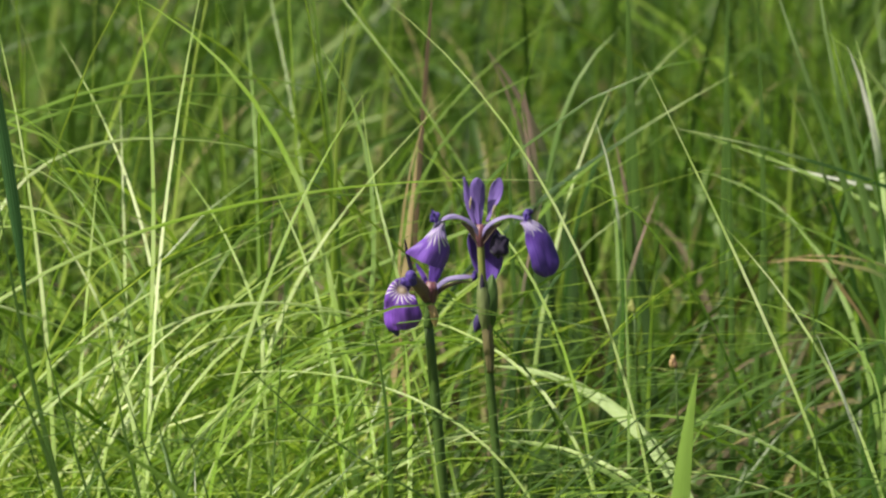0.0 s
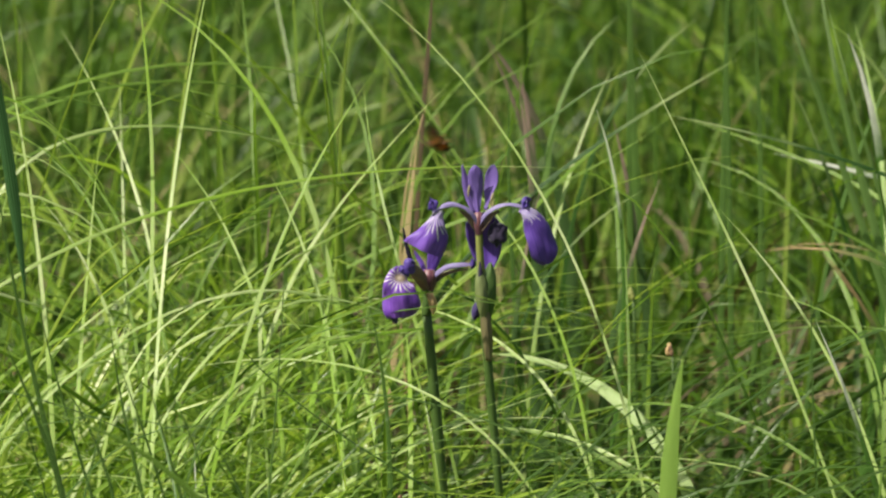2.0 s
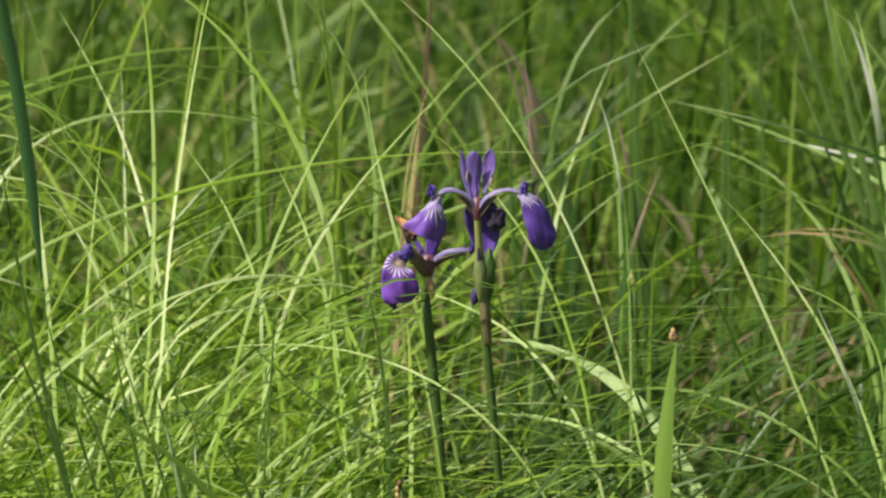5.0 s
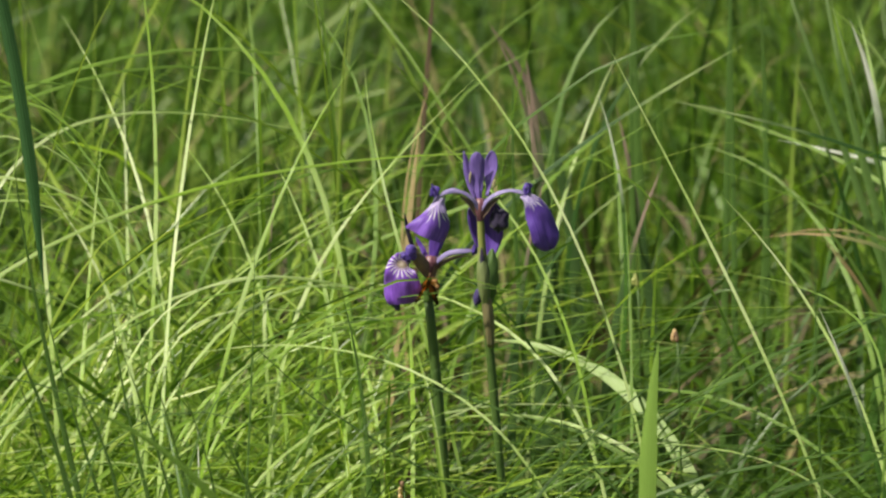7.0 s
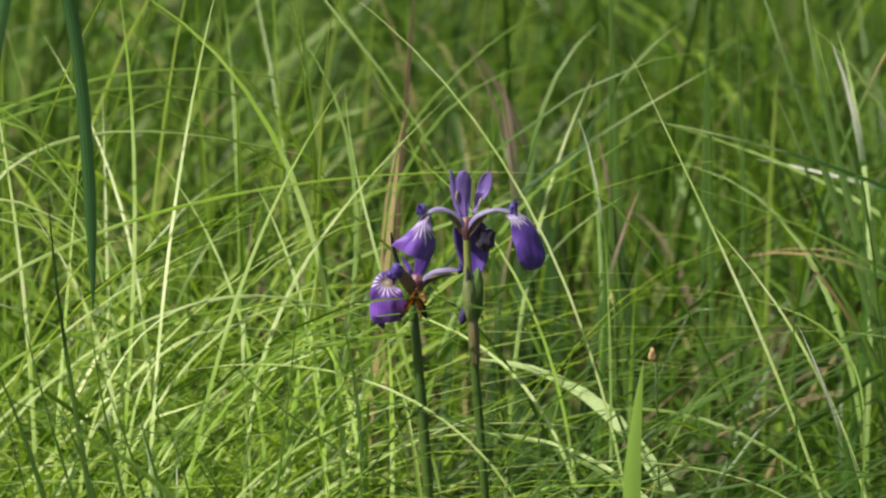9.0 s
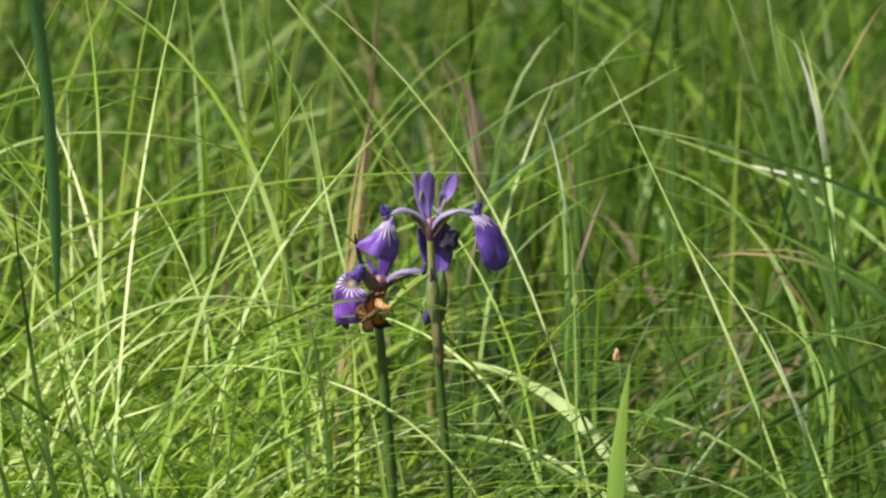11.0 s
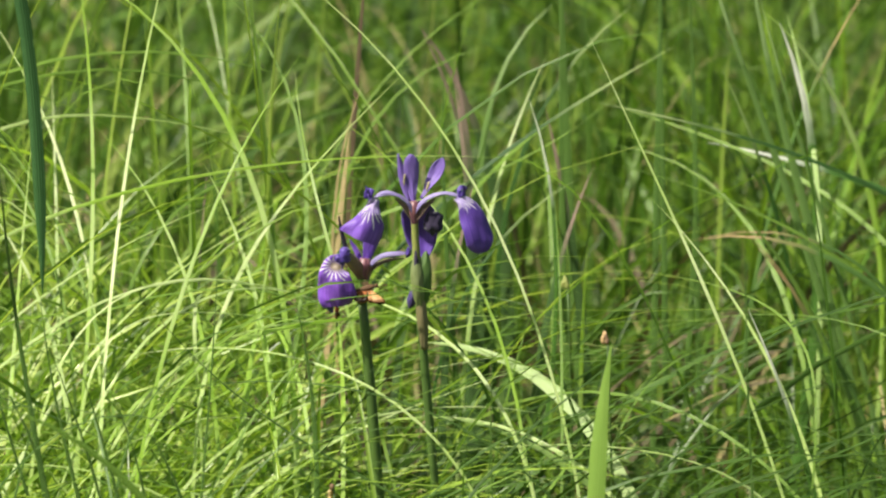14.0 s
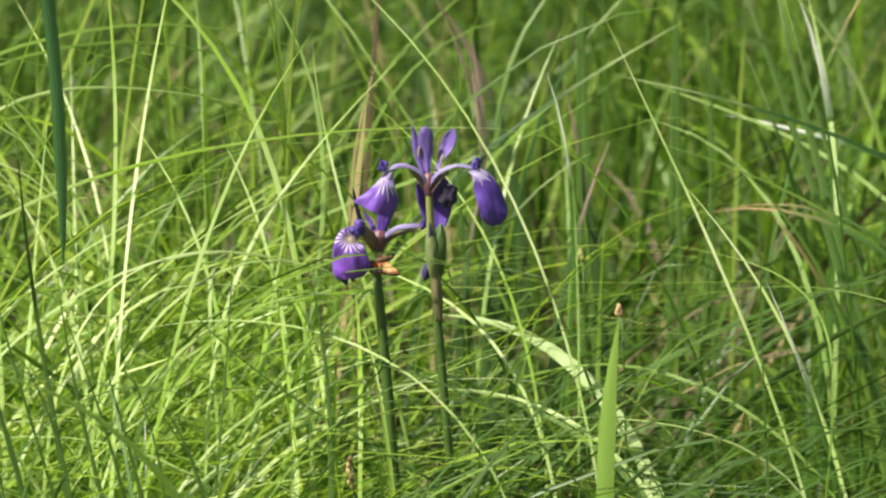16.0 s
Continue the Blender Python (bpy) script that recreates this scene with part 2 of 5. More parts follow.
STEM = plain("iris_stem", (0.045, 0.095, 0.018), (0.095, 0.17, 0.032), 250, (1, 1, 0.12))
SPATHE = plain("green_spathe", (0.045, 0.10, 0.02), (0.10, 0.18, 0.04), 260, (1, 1, 0.1))
PAPERY = plain("papery_spathe", (0.15, 0.15, 0.06), (0.30, 0.24, 0.13), 220, (1, 1, 0.15), 0.6, 0.25)
PALE_SPATHE = plain("pale_spathe", (0.13, 0.18, 0.06), (0.24, 0.28, 0.11), 240, (1, 1, 0.12), 0.55, 0.2)
TAN = plain("tan_spathe", (0.50, 0.34, 0.15), (0.66, 0.50, 0.26), 220, (1, 1, 0.2), 0.6, 0.3)
OVARY = plain("ovary", (0.19, 0.23, 0.05), (0.33, 0.35, 0.10), 260, (1, 1, 0.3))
TUBE = petal_material("flower_tube", (0.12, 0.03, 0.07), (0.30, 0.13, 0.12), 0, amount=0.1, nerve=0.6)
SEED = plain("brown_seed", (0.14, 0.08, 0.04), (0.28, 0.17, 0.09), 500, rough=0.7)
ANTHER = plain("anther", (0.32, 0.28, 0.14), (0.5, 0.44, 0.24), 600)
FUR = plain("butterfly_body", (0.05, 0.025, 0.012), (0.16, 0.08, 0.03), 900, rough=0.8, amount=0.0, bump=0.8)


def wing_material(name, inner, rim, start=0.74, stop=0.90):
    m, nt, b = mat(name)
    uv = nt.nodes.new("ShaderNodeUVMap")
    sep = nt.nodes.new("ShaderNodeSeparateXYZ")
    nt.links.new(uv.outputs[0], sep.inputs[0])
    n = noise_tex(nt, 700, detail=3)
    f = calc(nt, "ADD", sep.outputs[1], calc(nt, "MULTIPLY", calc(nt, "SUBTRACT", n, 0.5), 0.25))
    col = ramp(nt, f, [(0.0, rim), (0.18, inner), (start, inner), (stop, rim)])
    ray = calc(nt, "POWER", calc(nt, "ABSOLUTE", calc(nt, "SINE", calc(nt, "MULTIPLY", sep.outputs[0], 18.0))), 6.0)
    col = mix(nt, calc(nt, "MULTIPLY", ray, 0.32), col, rim)
    leafy(nt, b, col, 0.5, 0.6)
    return m


WING = wing_material("tan_wing", (0.88, 0.54, 0.24), (0.30, 0.14, 0.05))
WING_TOP = wing_material("orange_wing", (0.55, 0.20, 0.05), (0.035, 0.016, 0.008), 0.5, 0.75)

GROUND, nt, gb = mat("meadow_soil")
n1, n2 = noise_tex(nt, 1.3, detail=6), noise_tex(nt, 35, detail=8)
gc = mix(nt, n1, (0.045, 0.07, 0.018), (0.10, 0.13, 0.03))
nt.links.new(mix(nt, calc(nt, "MULTIPLY", n2, 0.6), gc, (0.07, 0.05, 0.03)), gb.inputs["Base Color"])
gb.inputs["Roughness"].default_value = 0.95
bp = nt.nodes.new("ShaderNodeBump")
bp.inputs["Distance"].default_value = 0.02
nt.links.new(n2, bp.inputs["Height"])
nt.links.new(bp.outputs[0], gb.inputs["Normal"])


# ---- mesh helpers ----
def bezier(p, s):
    s = np.asarray(s, float)[:, None]
    p = [np.asarray(q, float) for q in p]
    return (1 - s) ** 3 * p[0] + 3 * s * (1 - s) ** 2 * p[1] + 3 * s * s * (1 - s) * p[2] + s ** 3 * p[3]


def mesh(name, verts, faces, material, uvs=None, smooth=True):
    me = bpy.data.meshes.new(name)
    me.from_pydata([tuple(v) for v in verts], [], [tuple(f) for f in faces])
    if uvs is not None:
        layer = me.uv_layers.new(name="UVMap")
        idx = np.empty(len(me.loops), dtype=np.int32)
        me.loops.foreach_get("vertex_index", idx)
        layer.data.foreach_set("uv", np.asarray(uvs, dtype=np.float32)[idx].ravel())
    me.materials.append(material)
    me.shade_smooth() if smooth else me.shade_flat()
    return me


def part(name, me, parent, label="", thick=0.0):
    ob = new(name, me)
    ob.parent = parent
    if label:
        ob["label"] = label
    if thick:
        md = ob.modifiers.new("thickness", "SOLIDIFY")
        md.thickness, md.offset = thick, 0
    return ob


def grid_faces(rows, cols, wrap=False):
    f = []
    for i in range(rows - 1):
        for j in range(cols if wrap else cols - 1):
            k = (j + 1) % cols
            f.append((i * cols + j, i * cols + k, (i + 1) * cols + k, (i + 1) * cols + j))
    return f


def tube(name, p, radii, material, sides=10, rings=18):
    """A round stalk along a bezier, its radius going through radii."""
    s = np.linspace(0, 1, rings)
    c = bezier(p, s)
    t = np.gradient(c, axis=0)
    t /= np.linalg.norm(t, axis=1)[:, None]
    ref = np.array([0.0, 1.0, 0.05])
    a = np.cross(t, ref)
    a /= np.linalg.norm(a, axis=1)[:, None]
    b = np.cross(t, a)
    r = np.interp(s, np.linspace(0, 1, len(radii)), radii)[:, None]
    v, uv = [], []
    for k in range(sides):
        w = 2 * math.pi * k / sides
        v.append(c + r * (math.cos(w) * a + math.sin(w) * b))
    v = np.stack(v, 1).reshape(-1, 3)
    faces = grid_faces(rings, sides, True)
    faces.append(tuple(range(sides))[::-1])
    faces.append(tuple((rings - 1) * sides + k for k in range(sides)))
    uvs = [(k / sides, q) for q in s for k in range(sides)]
    return mesh(name, v, faces, material, uvs)


def petal(name, p, widths, material, face=(0, -1, 0), cup=0.15, ruffle=0.0, seed=0, rows=26, cols=13, end=1.0, fold=0.0, crinkle=0.0003):
    """A petal along a bezier p. widths: along it, whole or (one half, other half); face: the way its upper side looks; cup: depth of the hollow;
    ruffle: waviness of the rim; fold: how far the first half bends back; crinkle: small dents."""
    rng = np.random.RandomState(seed)
    s = 1 - (1 - np.linspace(0, 1, rows)) ** 1.5
    c = bezier(p, s)
    t = np.gradient(c, s, axis=0)
    t /= np.linalg.norm(t, axis=1)[:, None]
    side = np.cross(t, np.asarray(face, float))
    side /= np.linalg.norm(side, axis=1)[:, None] + 1e-9
    nrm = np.cross(side, t)
    halves = []
    for h in (0, 1):
        vals = [q[h] if isinstance(q, tuple) else q / 2 for q in widths]
        w = np.interp(s, np.linspace(0, 1, len(vals)), vals)
        w = np.convolve(np.pad(w, 2, mode="edge"), np.ones(5) / 5, "valid")
        halves.append(w * np.sqrt(1.001 - end * np.clip((s - 0.82) / 0.18, 0, 1) ** 2))
    ph = rng.rand(4) * 6.28
    v, uv = [], []
    for i in range(rows):
        for j in range(cols):
            u = -1 + 2 * j / (cols - 1)
            w = halves[0 if u < 0 else 1][i]
            wave = ruffle * abs(u) ** 2 * (math.sin(9 * s[i] + ph[0] + u) + 0.6 * math.sin(17 * s[i] + ph[1] - u))
            dent = min(crinkle, w * 0.12) * (noise.noise(Vector((u * 1.6, s[i] * 3.0, seed * 2.7))) + 0.6 * noise.noise(Vector((u * 4.5, s[i] * 5.0, seed * 1.3 + 9))))
            back = fold * w * max(0.0, -u - 0.05) ** 1.4
            q = c[i] + side[i] * u * w + nrm[i] * (2 * w * (cup * (1 - u * u)) + wave + dent * 2.2 - back)
            v.append(q)
            uv.append((0.5 + u / 2, s[i]))
    return mesh(name, v, grid_faces(rows, cols), material, uv)


def blob(name, centre, size, material, seed=0, rough=0.35):
    """A small crumpled lump."""
    bm = bmesh.new()
    bmesh.ops.create_icosphere(bm, subdivisions=3, radius=1)
    off = Vector((seed * 3.1, seed * 1.7, 0))
    for v in bm.verts:
        d = 1 + rough * (noise.noise(v.co * 1.7 + off) + 0.6 * noise.noise(v.co * 4 + off))
        v.co = Vector((v.co.x * size[0] * d + centre[0], v.co.y * size[1] * d + centre[1], v.co.z * size[2] * d + centre[2]))
    me = bpy.data.meshes.new(name)
    bm.to_mesh(me)
    bm.free()
    me.materials.append(material)
    me.shade_smooth()
    return me


# ---- ground ----
def build_ground():
    n = 121
    g = np.sinh(np.linspace(-1, 1, n) * 7.5) / math.sinh(7.5) * 1500
    v = []
    for y in g:
        for x in g:
            z = -0.012 + 0.02 * noise.noise(Vector((x * 0.9, y * 0.9, 0))) if abs(x) < 40 and abs(y) < 40 else -0.01
            v.append((x, y, min(z, 0.0)))
    ob = new("ground", mesh("ground", v, grid_faces(n, n), GROUND))
    tagged(ob, "damp dark meadow soil under tall grass", "ground", kind="structure")


build_ground()


# ---- meadow grass ----
SWAYS = []


def drift(phase, size):
    """A light sway in the breeze: rows of seconds and degrees, from rest at the start."""
    wave = lambda t: math.sin(t * 0.9 + phase) + 0.5 * math.sin(t * 2.1 + phase * 2.3)
    return [(t, size * (wave(t) - wave(0)) / 1.5) for t in np.arange(0, 16.01, 0.8)]


def sward(name, roots, length, lean, azimuth, droop, width, material, seg=12):
    """Many folded blades in one mesh. All arguments but the names are arrays, one entry a blade."""
    n = len(roots)
    s = np.linspace(0, 1, seg + 1)
    dirv = np.stack([np.cos(azimuth), np.sin(azimuth), np.zeros(n)], 1)
    up = np.array([0.0, 0.0, 1.0])
    L = length[:, None]
    p0 = roots
    p1 = roots + up * L * 0.42 + dirv * (L * lean[:, None] * 0.12)
    p2 = roots + up * L * (0.88 - 0.12 * droop[:, None]) + dirv * (L * lean[:, None] * 0.5)
    p3 = roots + up * (L * (0.98 - droop[:, None])) + dirv * (L * lean[:, None])
    S = s[:, None, None]
    c = (1 - S) ** 3 * p0 + 3 * S * (1 - S) ** 2 * p1 + 3 * S * S * (1 - S) * p2 + S ** 3 * p3
    cross = np.stack([-np.sin(azimuth), np.cos(azimuth), np.zeros(n)], 1)[None]
    ph, fr, am = (np.random.uniform(a, b_, n)[None, :, None] for a, b_ in ((0, 6.28), (3, 7), (0, 0.009)))
    c = c + (np.sin(S * fr + ph) - np.sin(ph)) * S * am * L * (cross * 0.7 + dirv * 0.5 + up * 0.35)
    t = np.gradient(c, axis=0)
    t /= np.linalg.norm(t, axis=2, keepdims=True)
    turn = azimuth + np.pi / 2 + np.random.uniform(-0.9, 0.9, n) + s[:, None] * np.random.uniform(-2.0, 2.0, n)
    side = np.stack([np.cos(turn), np.sin(turn), np.zeros_like(turn)], 2)
    side = side - t * (side * t).sum(2, keepdims=True)
    side /= np.linalg.norm(side, axis=2, keepdims=True)
    nrm = np.cross(t, side)
    prof = np.minimum(1.0, (1 - s) / 0.55) ** 0.8 * np.interp(s, [0, 0.25], [0.75, 1.0]) + 0.03
    w = prof[:, None, None] * width[None, :, None] / 2
    v = np.stack([c - side * w, c - nrm * w * 0.45, c + side * w], 2)
    v = v.transpose(1, 0, 2, 3).reshape(-1, 3)
    rows = seg + 1
    base = (np.arange(n) * rows * 3)[:, None, None, None]
    i = (np.arange(seg) * 3)[None, :, None, None]
    quad = np.array([[0, 1, 4, 3], [1, 2, 5, 4]])[None, None]
    faces = (base + i + quad).reshape(-1, 4)
    me = bpy.data.meshes.new(name)
    me.vertices.add(len(v))
    me.vertices.foreach_set("co", v.astype(np.float32).ravel())
    me.loops.add(faces.size)
    me.loops.foreach_set("vertex_index", faces.astype(np.int32).ravel())
    me.polygons.add(len(faces))
    me.polygons.foreach_set("loop_start", np.arange(0, faces.size, 4, dtype=np.int32))
    me.polygons.foreach_set("use_smooth", np.ones(len(faces), dtype=bool))
    me.update(calc_edges=True)
    me.materials.append(material)
    return me


def scatter(n, x0, x1, y0, y1):
    return np.stack([np.random.uniform(x0, x1, n), np.random.uniform(y0, y1, n), np.full(n, -0.005)], 1)


def build_meadow():
    rnd = np.random.uniform
    right = lambda r: 1 / (1 + np.exp(-(r[:, 0] - 0.03) * 50))      # 0 on the side coloured as sunlit, 1 on the side coloured as shaded

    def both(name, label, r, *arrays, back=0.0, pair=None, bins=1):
        """Splits blades into the lit yellow and the shaded green kind, the side's light put into their colours, and,
        where they sway, into clumps side by side.
        """
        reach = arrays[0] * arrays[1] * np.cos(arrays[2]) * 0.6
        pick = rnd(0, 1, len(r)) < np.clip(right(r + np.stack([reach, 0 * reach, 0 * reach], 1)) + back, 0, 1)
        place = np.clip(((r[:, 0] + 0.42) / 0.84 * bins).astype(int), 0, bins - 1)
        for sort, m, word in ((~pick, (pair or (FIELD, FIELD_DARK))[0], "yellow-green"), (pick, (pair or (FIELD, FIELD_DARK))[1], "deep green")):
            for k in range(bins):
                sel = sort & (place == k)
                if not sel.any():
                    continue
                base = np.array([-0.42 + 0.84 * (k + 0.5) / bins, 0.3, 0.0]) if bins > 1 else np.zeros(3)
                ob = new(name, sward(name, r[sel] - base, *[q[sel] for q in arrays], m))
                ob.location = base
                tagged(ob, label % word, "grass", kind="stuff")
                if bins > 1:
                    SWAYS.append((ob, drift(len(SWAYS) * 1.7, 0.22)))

    def thin(r, keep):
        """Fewer blades on the shade-coloured side."""
        return r[(r[:, 0] < 0.07) | (rnd(0, 1, len(r)) < keep)]

    # long blades just behind the flowers
    n = 150
    r = scatter(n, -0.42, 0.42, 0.18, 0.85)
    r = thin(r, 0.25)
    n = len(r)
    az = np.where(rnd(0, 1, n) < 0.6, np.random.normal(-0.2, 0.6, n), np.random.normal(3.3, 0.6, n))
    az = np.where((r[:, 0] > -0.12) & (np.cos(az) > 0), np.pi - az, az)      # beside the irises they all lean the same way
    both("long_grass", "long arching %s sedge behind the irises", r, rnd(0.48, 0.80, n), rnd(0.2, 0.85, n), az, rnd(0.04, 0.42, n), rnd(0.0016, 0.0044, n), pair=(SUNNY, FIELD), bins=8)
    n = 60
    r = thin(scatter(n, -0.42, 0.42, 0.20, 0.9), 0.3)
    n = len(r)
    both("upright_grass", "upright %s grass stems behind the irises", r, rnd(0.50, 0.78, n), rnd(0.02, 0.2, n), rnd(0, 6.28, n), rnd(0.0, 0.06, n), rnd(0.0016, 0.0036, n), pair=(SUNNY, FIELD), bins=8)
    # dead stalks standing among it
    n = 70
    r = scatter(n, -0.45, 0.5, 0.35, 1.8)
    ob = new("dead_grass", sward("dead_grass", r, rnd(0.36, 0.58, n), rnd(0.1, 0.7, n), rnd(0, 6.28, n), rnd(0.0, 0.3, n), rnd(0.0015, 0.004, n), LITTER))
    tagged(ob, "dead straw-brown stalks standing in the grass", "grass", kind="stuff")
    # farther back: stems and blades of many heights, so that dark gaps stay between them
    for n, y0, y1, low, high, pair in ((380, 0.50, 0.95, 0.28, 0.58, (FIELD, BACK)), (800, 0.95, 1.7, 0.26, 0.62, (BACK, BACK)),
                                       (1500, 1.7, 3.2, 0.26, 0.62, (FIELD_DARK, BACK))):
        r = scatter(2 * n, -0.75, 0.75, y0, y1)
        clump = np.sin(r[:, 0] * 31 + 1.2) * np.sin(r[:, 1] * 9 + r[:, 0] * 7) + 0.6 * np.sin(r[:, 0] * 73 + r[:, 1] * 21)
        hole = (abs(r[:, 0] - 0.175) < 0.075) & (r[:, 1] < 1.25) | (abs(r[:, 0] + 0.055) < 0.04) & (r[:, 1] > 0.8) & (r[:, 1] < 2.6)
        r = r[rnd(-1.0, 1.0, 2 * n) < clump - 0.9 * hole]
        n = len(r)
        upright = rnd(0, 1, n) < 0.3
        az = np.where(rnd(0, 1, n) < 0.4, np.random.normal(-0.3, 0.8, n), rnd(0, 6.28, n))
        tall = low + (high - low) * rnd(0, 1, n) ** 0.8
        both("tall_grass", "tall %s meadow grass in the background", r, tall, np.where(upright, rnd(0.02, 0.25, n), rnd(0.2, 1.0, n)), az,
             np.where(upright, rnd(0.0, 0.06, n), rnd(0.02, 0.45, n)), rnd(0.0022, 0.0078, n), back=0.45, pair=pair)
    # low soft grass in the hollow on the shade-coloured side
    for n, y0, y1, low, high, m in ((240, 0.28, 1.25, 0.16, 0.42, HOLLOW_SHADE), (260, 0.28, 1.25, 0.16, 0.42, BACK), (200, 0.20, 0.9, 0.20, 0.43, FIELD_DARK)):
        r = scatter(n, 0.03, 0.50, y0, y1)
        r = r[(abs(r[:, 0] - 0.175) < 0.065) if m is HOLLOW_SHADE else (abs(r[:, 0] - 0.175) > 0.06)]      # a dark hole stays between the tussocks, its shade put into the grass colour
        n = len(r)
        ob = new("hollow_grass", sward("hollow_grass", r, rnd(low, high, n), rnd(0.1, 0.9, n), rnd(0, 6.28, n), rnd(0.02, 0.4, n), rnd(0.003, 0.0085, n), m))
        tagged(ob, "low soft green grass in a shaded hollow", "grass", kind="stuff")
    # blades that arch in from the sunny side
    n = 85
    r = scatter(n, -0.46, -0.22, 0.04, 0.36)
    ob = new("arching_grass", sward("arching_grass", r, rnd(0.52, 0.72, n), rnd(0.35, 0.9, n), np.random.normal(0.0, 0.35, n), rnd(0.15, 0.42, n), rnd(0.0018, 0.0042, n), SUNNY))
    tagged(ob, "bright yellow-green sedge arching over in the sun", "grass", kind="stuff")
    # grass behind the hollow, where the returning sun is put into a lighter colour
    n = 190
    r = scatter(n, 0.19, 0.46, 0.7, 2.2)
    ob = new("tall_grass", sward("tall_grass", r, rnd(0.34, 0.62, n), rnd(0.05, 0.7, n), rnd(0, 6.28, n), rnd(0.0, 0.3, n), rnd(0.0024, 0.0075, n), FIELD))
    tagged(ob, "tall yellow-green meadow grass in the background", "grass", kind="stuff")
    # dead undergrowth showing between the stems
    for x, y, wide, n in ((0.045, 0.52, 0.03, 16), (0.055, 0.75, 0.05, 26), (0.16, 1.0, 0.05, 14), (0.23, 0.9, 0.05, 8), (-0.02, 0.6, 0.03, 10), (-0.14, 0.8, 0.06, 10)):
        r = scatter(n, x - wide, x + wide, y - 0.12, y + 0.12)
        ob = new("dead_undergrowth", sward("dead_undergrowth", r, rnd(0.34, 0.54, n), rnd(0.1, 0.8, n), rnd(0, 6.28, n), rnd(0.02, 0.35, n), rnd(0.003, 0.008, n), DEAD))
        tagged(ob, "dead pinkish-brown leaves matted under the grass", "grass", kind="stuff")
    # bent blades in a tangle behind the flowers
    n = 520
    r = scatter(n, -0.45, 0.12, 0.15, 0.60)
    r[:, 0] -= 0.12 * (rnd(0, 1, n) < 0.5)
    az = np.where(rnd(0, 1, n) < 0.5, 0.0, np.pi) + np.random.normal(0, 0.8, n)
    both("bent_grass", "bent %s grass blades in a tangle behind the irises", r, rnd(0.38, 0.62, n), rnd(0.35, 1.0, n), az, rnd(0.1, 0.5, n), rnd(0.0026, 0.0082, n), pair=(SUNNY, SHADY))
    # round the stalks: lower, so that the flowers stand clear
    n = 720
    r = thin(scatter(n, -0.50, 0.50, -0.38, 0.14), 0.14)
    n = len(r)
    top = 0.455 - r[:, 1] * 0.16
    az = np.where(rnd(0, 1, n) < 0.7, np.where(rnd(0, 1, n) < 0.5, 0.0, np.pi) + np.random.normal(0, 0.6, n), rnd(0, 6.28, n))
    both("low_grass", "tangled low %s grass round the iris stalks", r, top * rnd(0.8, 1.2, n), rnd(0.2, 1.05, n), az, rnd(0.08, 0.5, n), rnd(0.0020, 0.0058, n), pair=(SUNNY, SHADY))
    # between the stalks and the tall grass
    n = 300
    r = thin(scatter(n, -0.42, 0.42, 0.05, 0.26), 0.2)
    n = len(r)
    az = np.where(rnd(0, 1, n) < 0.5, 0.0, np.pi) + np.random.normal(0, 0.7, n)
    both("middle_grass", "fine %s grass close behind the iris stalks", r, rnd(0.42, 0.57, n), rnd(0.2, 0.9, n), az, rnd(0.06, 0.4, n), rnd(0.0014, 0.0050, n), pair=(SUNNY, SHADY))
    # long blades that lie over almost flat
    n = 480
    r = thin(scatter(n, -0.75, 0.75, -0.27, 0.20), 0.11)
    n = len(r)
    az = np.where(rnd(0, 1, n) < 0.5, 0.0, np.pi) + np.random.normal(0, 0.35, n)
    both("lying_grass", "thin %s grass blades lying over one another", r, (0.64 - 0.22 * r[:, 1]) * rnd(0.84, np.where(r[:, 1] < 0.04, 1.02, 1.16), n), rnd(0.7, 1.25, n), az, rnd(0.32, 0.62, n), rnd(0.0012, 0.0046, n), pair=(SUNNY, SHADY))
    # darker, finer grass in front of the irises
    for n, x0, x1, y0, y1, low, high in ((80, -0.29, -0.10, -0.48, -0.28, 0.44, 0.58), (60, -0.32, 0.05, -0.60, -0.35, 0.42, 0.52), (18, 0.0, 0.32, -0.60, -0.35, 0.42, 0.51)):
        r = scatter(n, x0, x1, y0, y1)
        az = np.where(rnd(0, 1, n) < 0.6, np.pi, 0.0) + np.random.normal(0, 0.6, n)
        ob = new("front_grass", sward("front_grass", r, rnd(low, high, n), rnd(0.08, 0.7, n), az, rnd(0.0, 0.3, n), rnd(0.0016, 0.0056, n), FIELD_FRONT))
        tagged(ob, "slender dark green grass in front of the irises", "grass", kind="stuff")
    # fallen dry blades
    n = 700
    r = scatter(n, -0.7, 0.7, -0.3, 3.0)
    ob = new("dry_grass", sward("dry_grass", r, rnd(0.25, 0.48, n), rnd(0.5, 1.2, n), rnd(0, 6.28, n), rnd(0.2, 0.8, n), rnd(0.002, 0.0045, n), LITTER))
    tagged(ob, "bleached dry grass blades lying in the sward", "grass", kind="stuff")
    # the rest of the meadow, thinner with distance
    for n, x, y0, y1, low, high, wide in ((46000, 6.5, -11, 9, 0.25, 0.5, 0.006), (22000, 26, -30, 34, 0.25, 0.5, 0.016)):
        r = scatter(n, -x, x, y0, y1)
        r = r[~((abs(r[:, 0]) < 0.6) & (r[:, 1] > -0.7) & (r[:, 1] < 3.0))]
        n = len(r)
        high = np.where((abs(r[:, 0]) < 0.8) & (r[:, 1] < -0.6), 0.36, high)
        ob = new("meadow_grass", sward("meadow_grass", r, rnd(low, high, n), rnd(0.15, 0.8, n), rnd(0, 6.28, n), rnd(0.05, 0.5, n), rnd(0.6, 1.2, n) * wide, FIELD, 5))
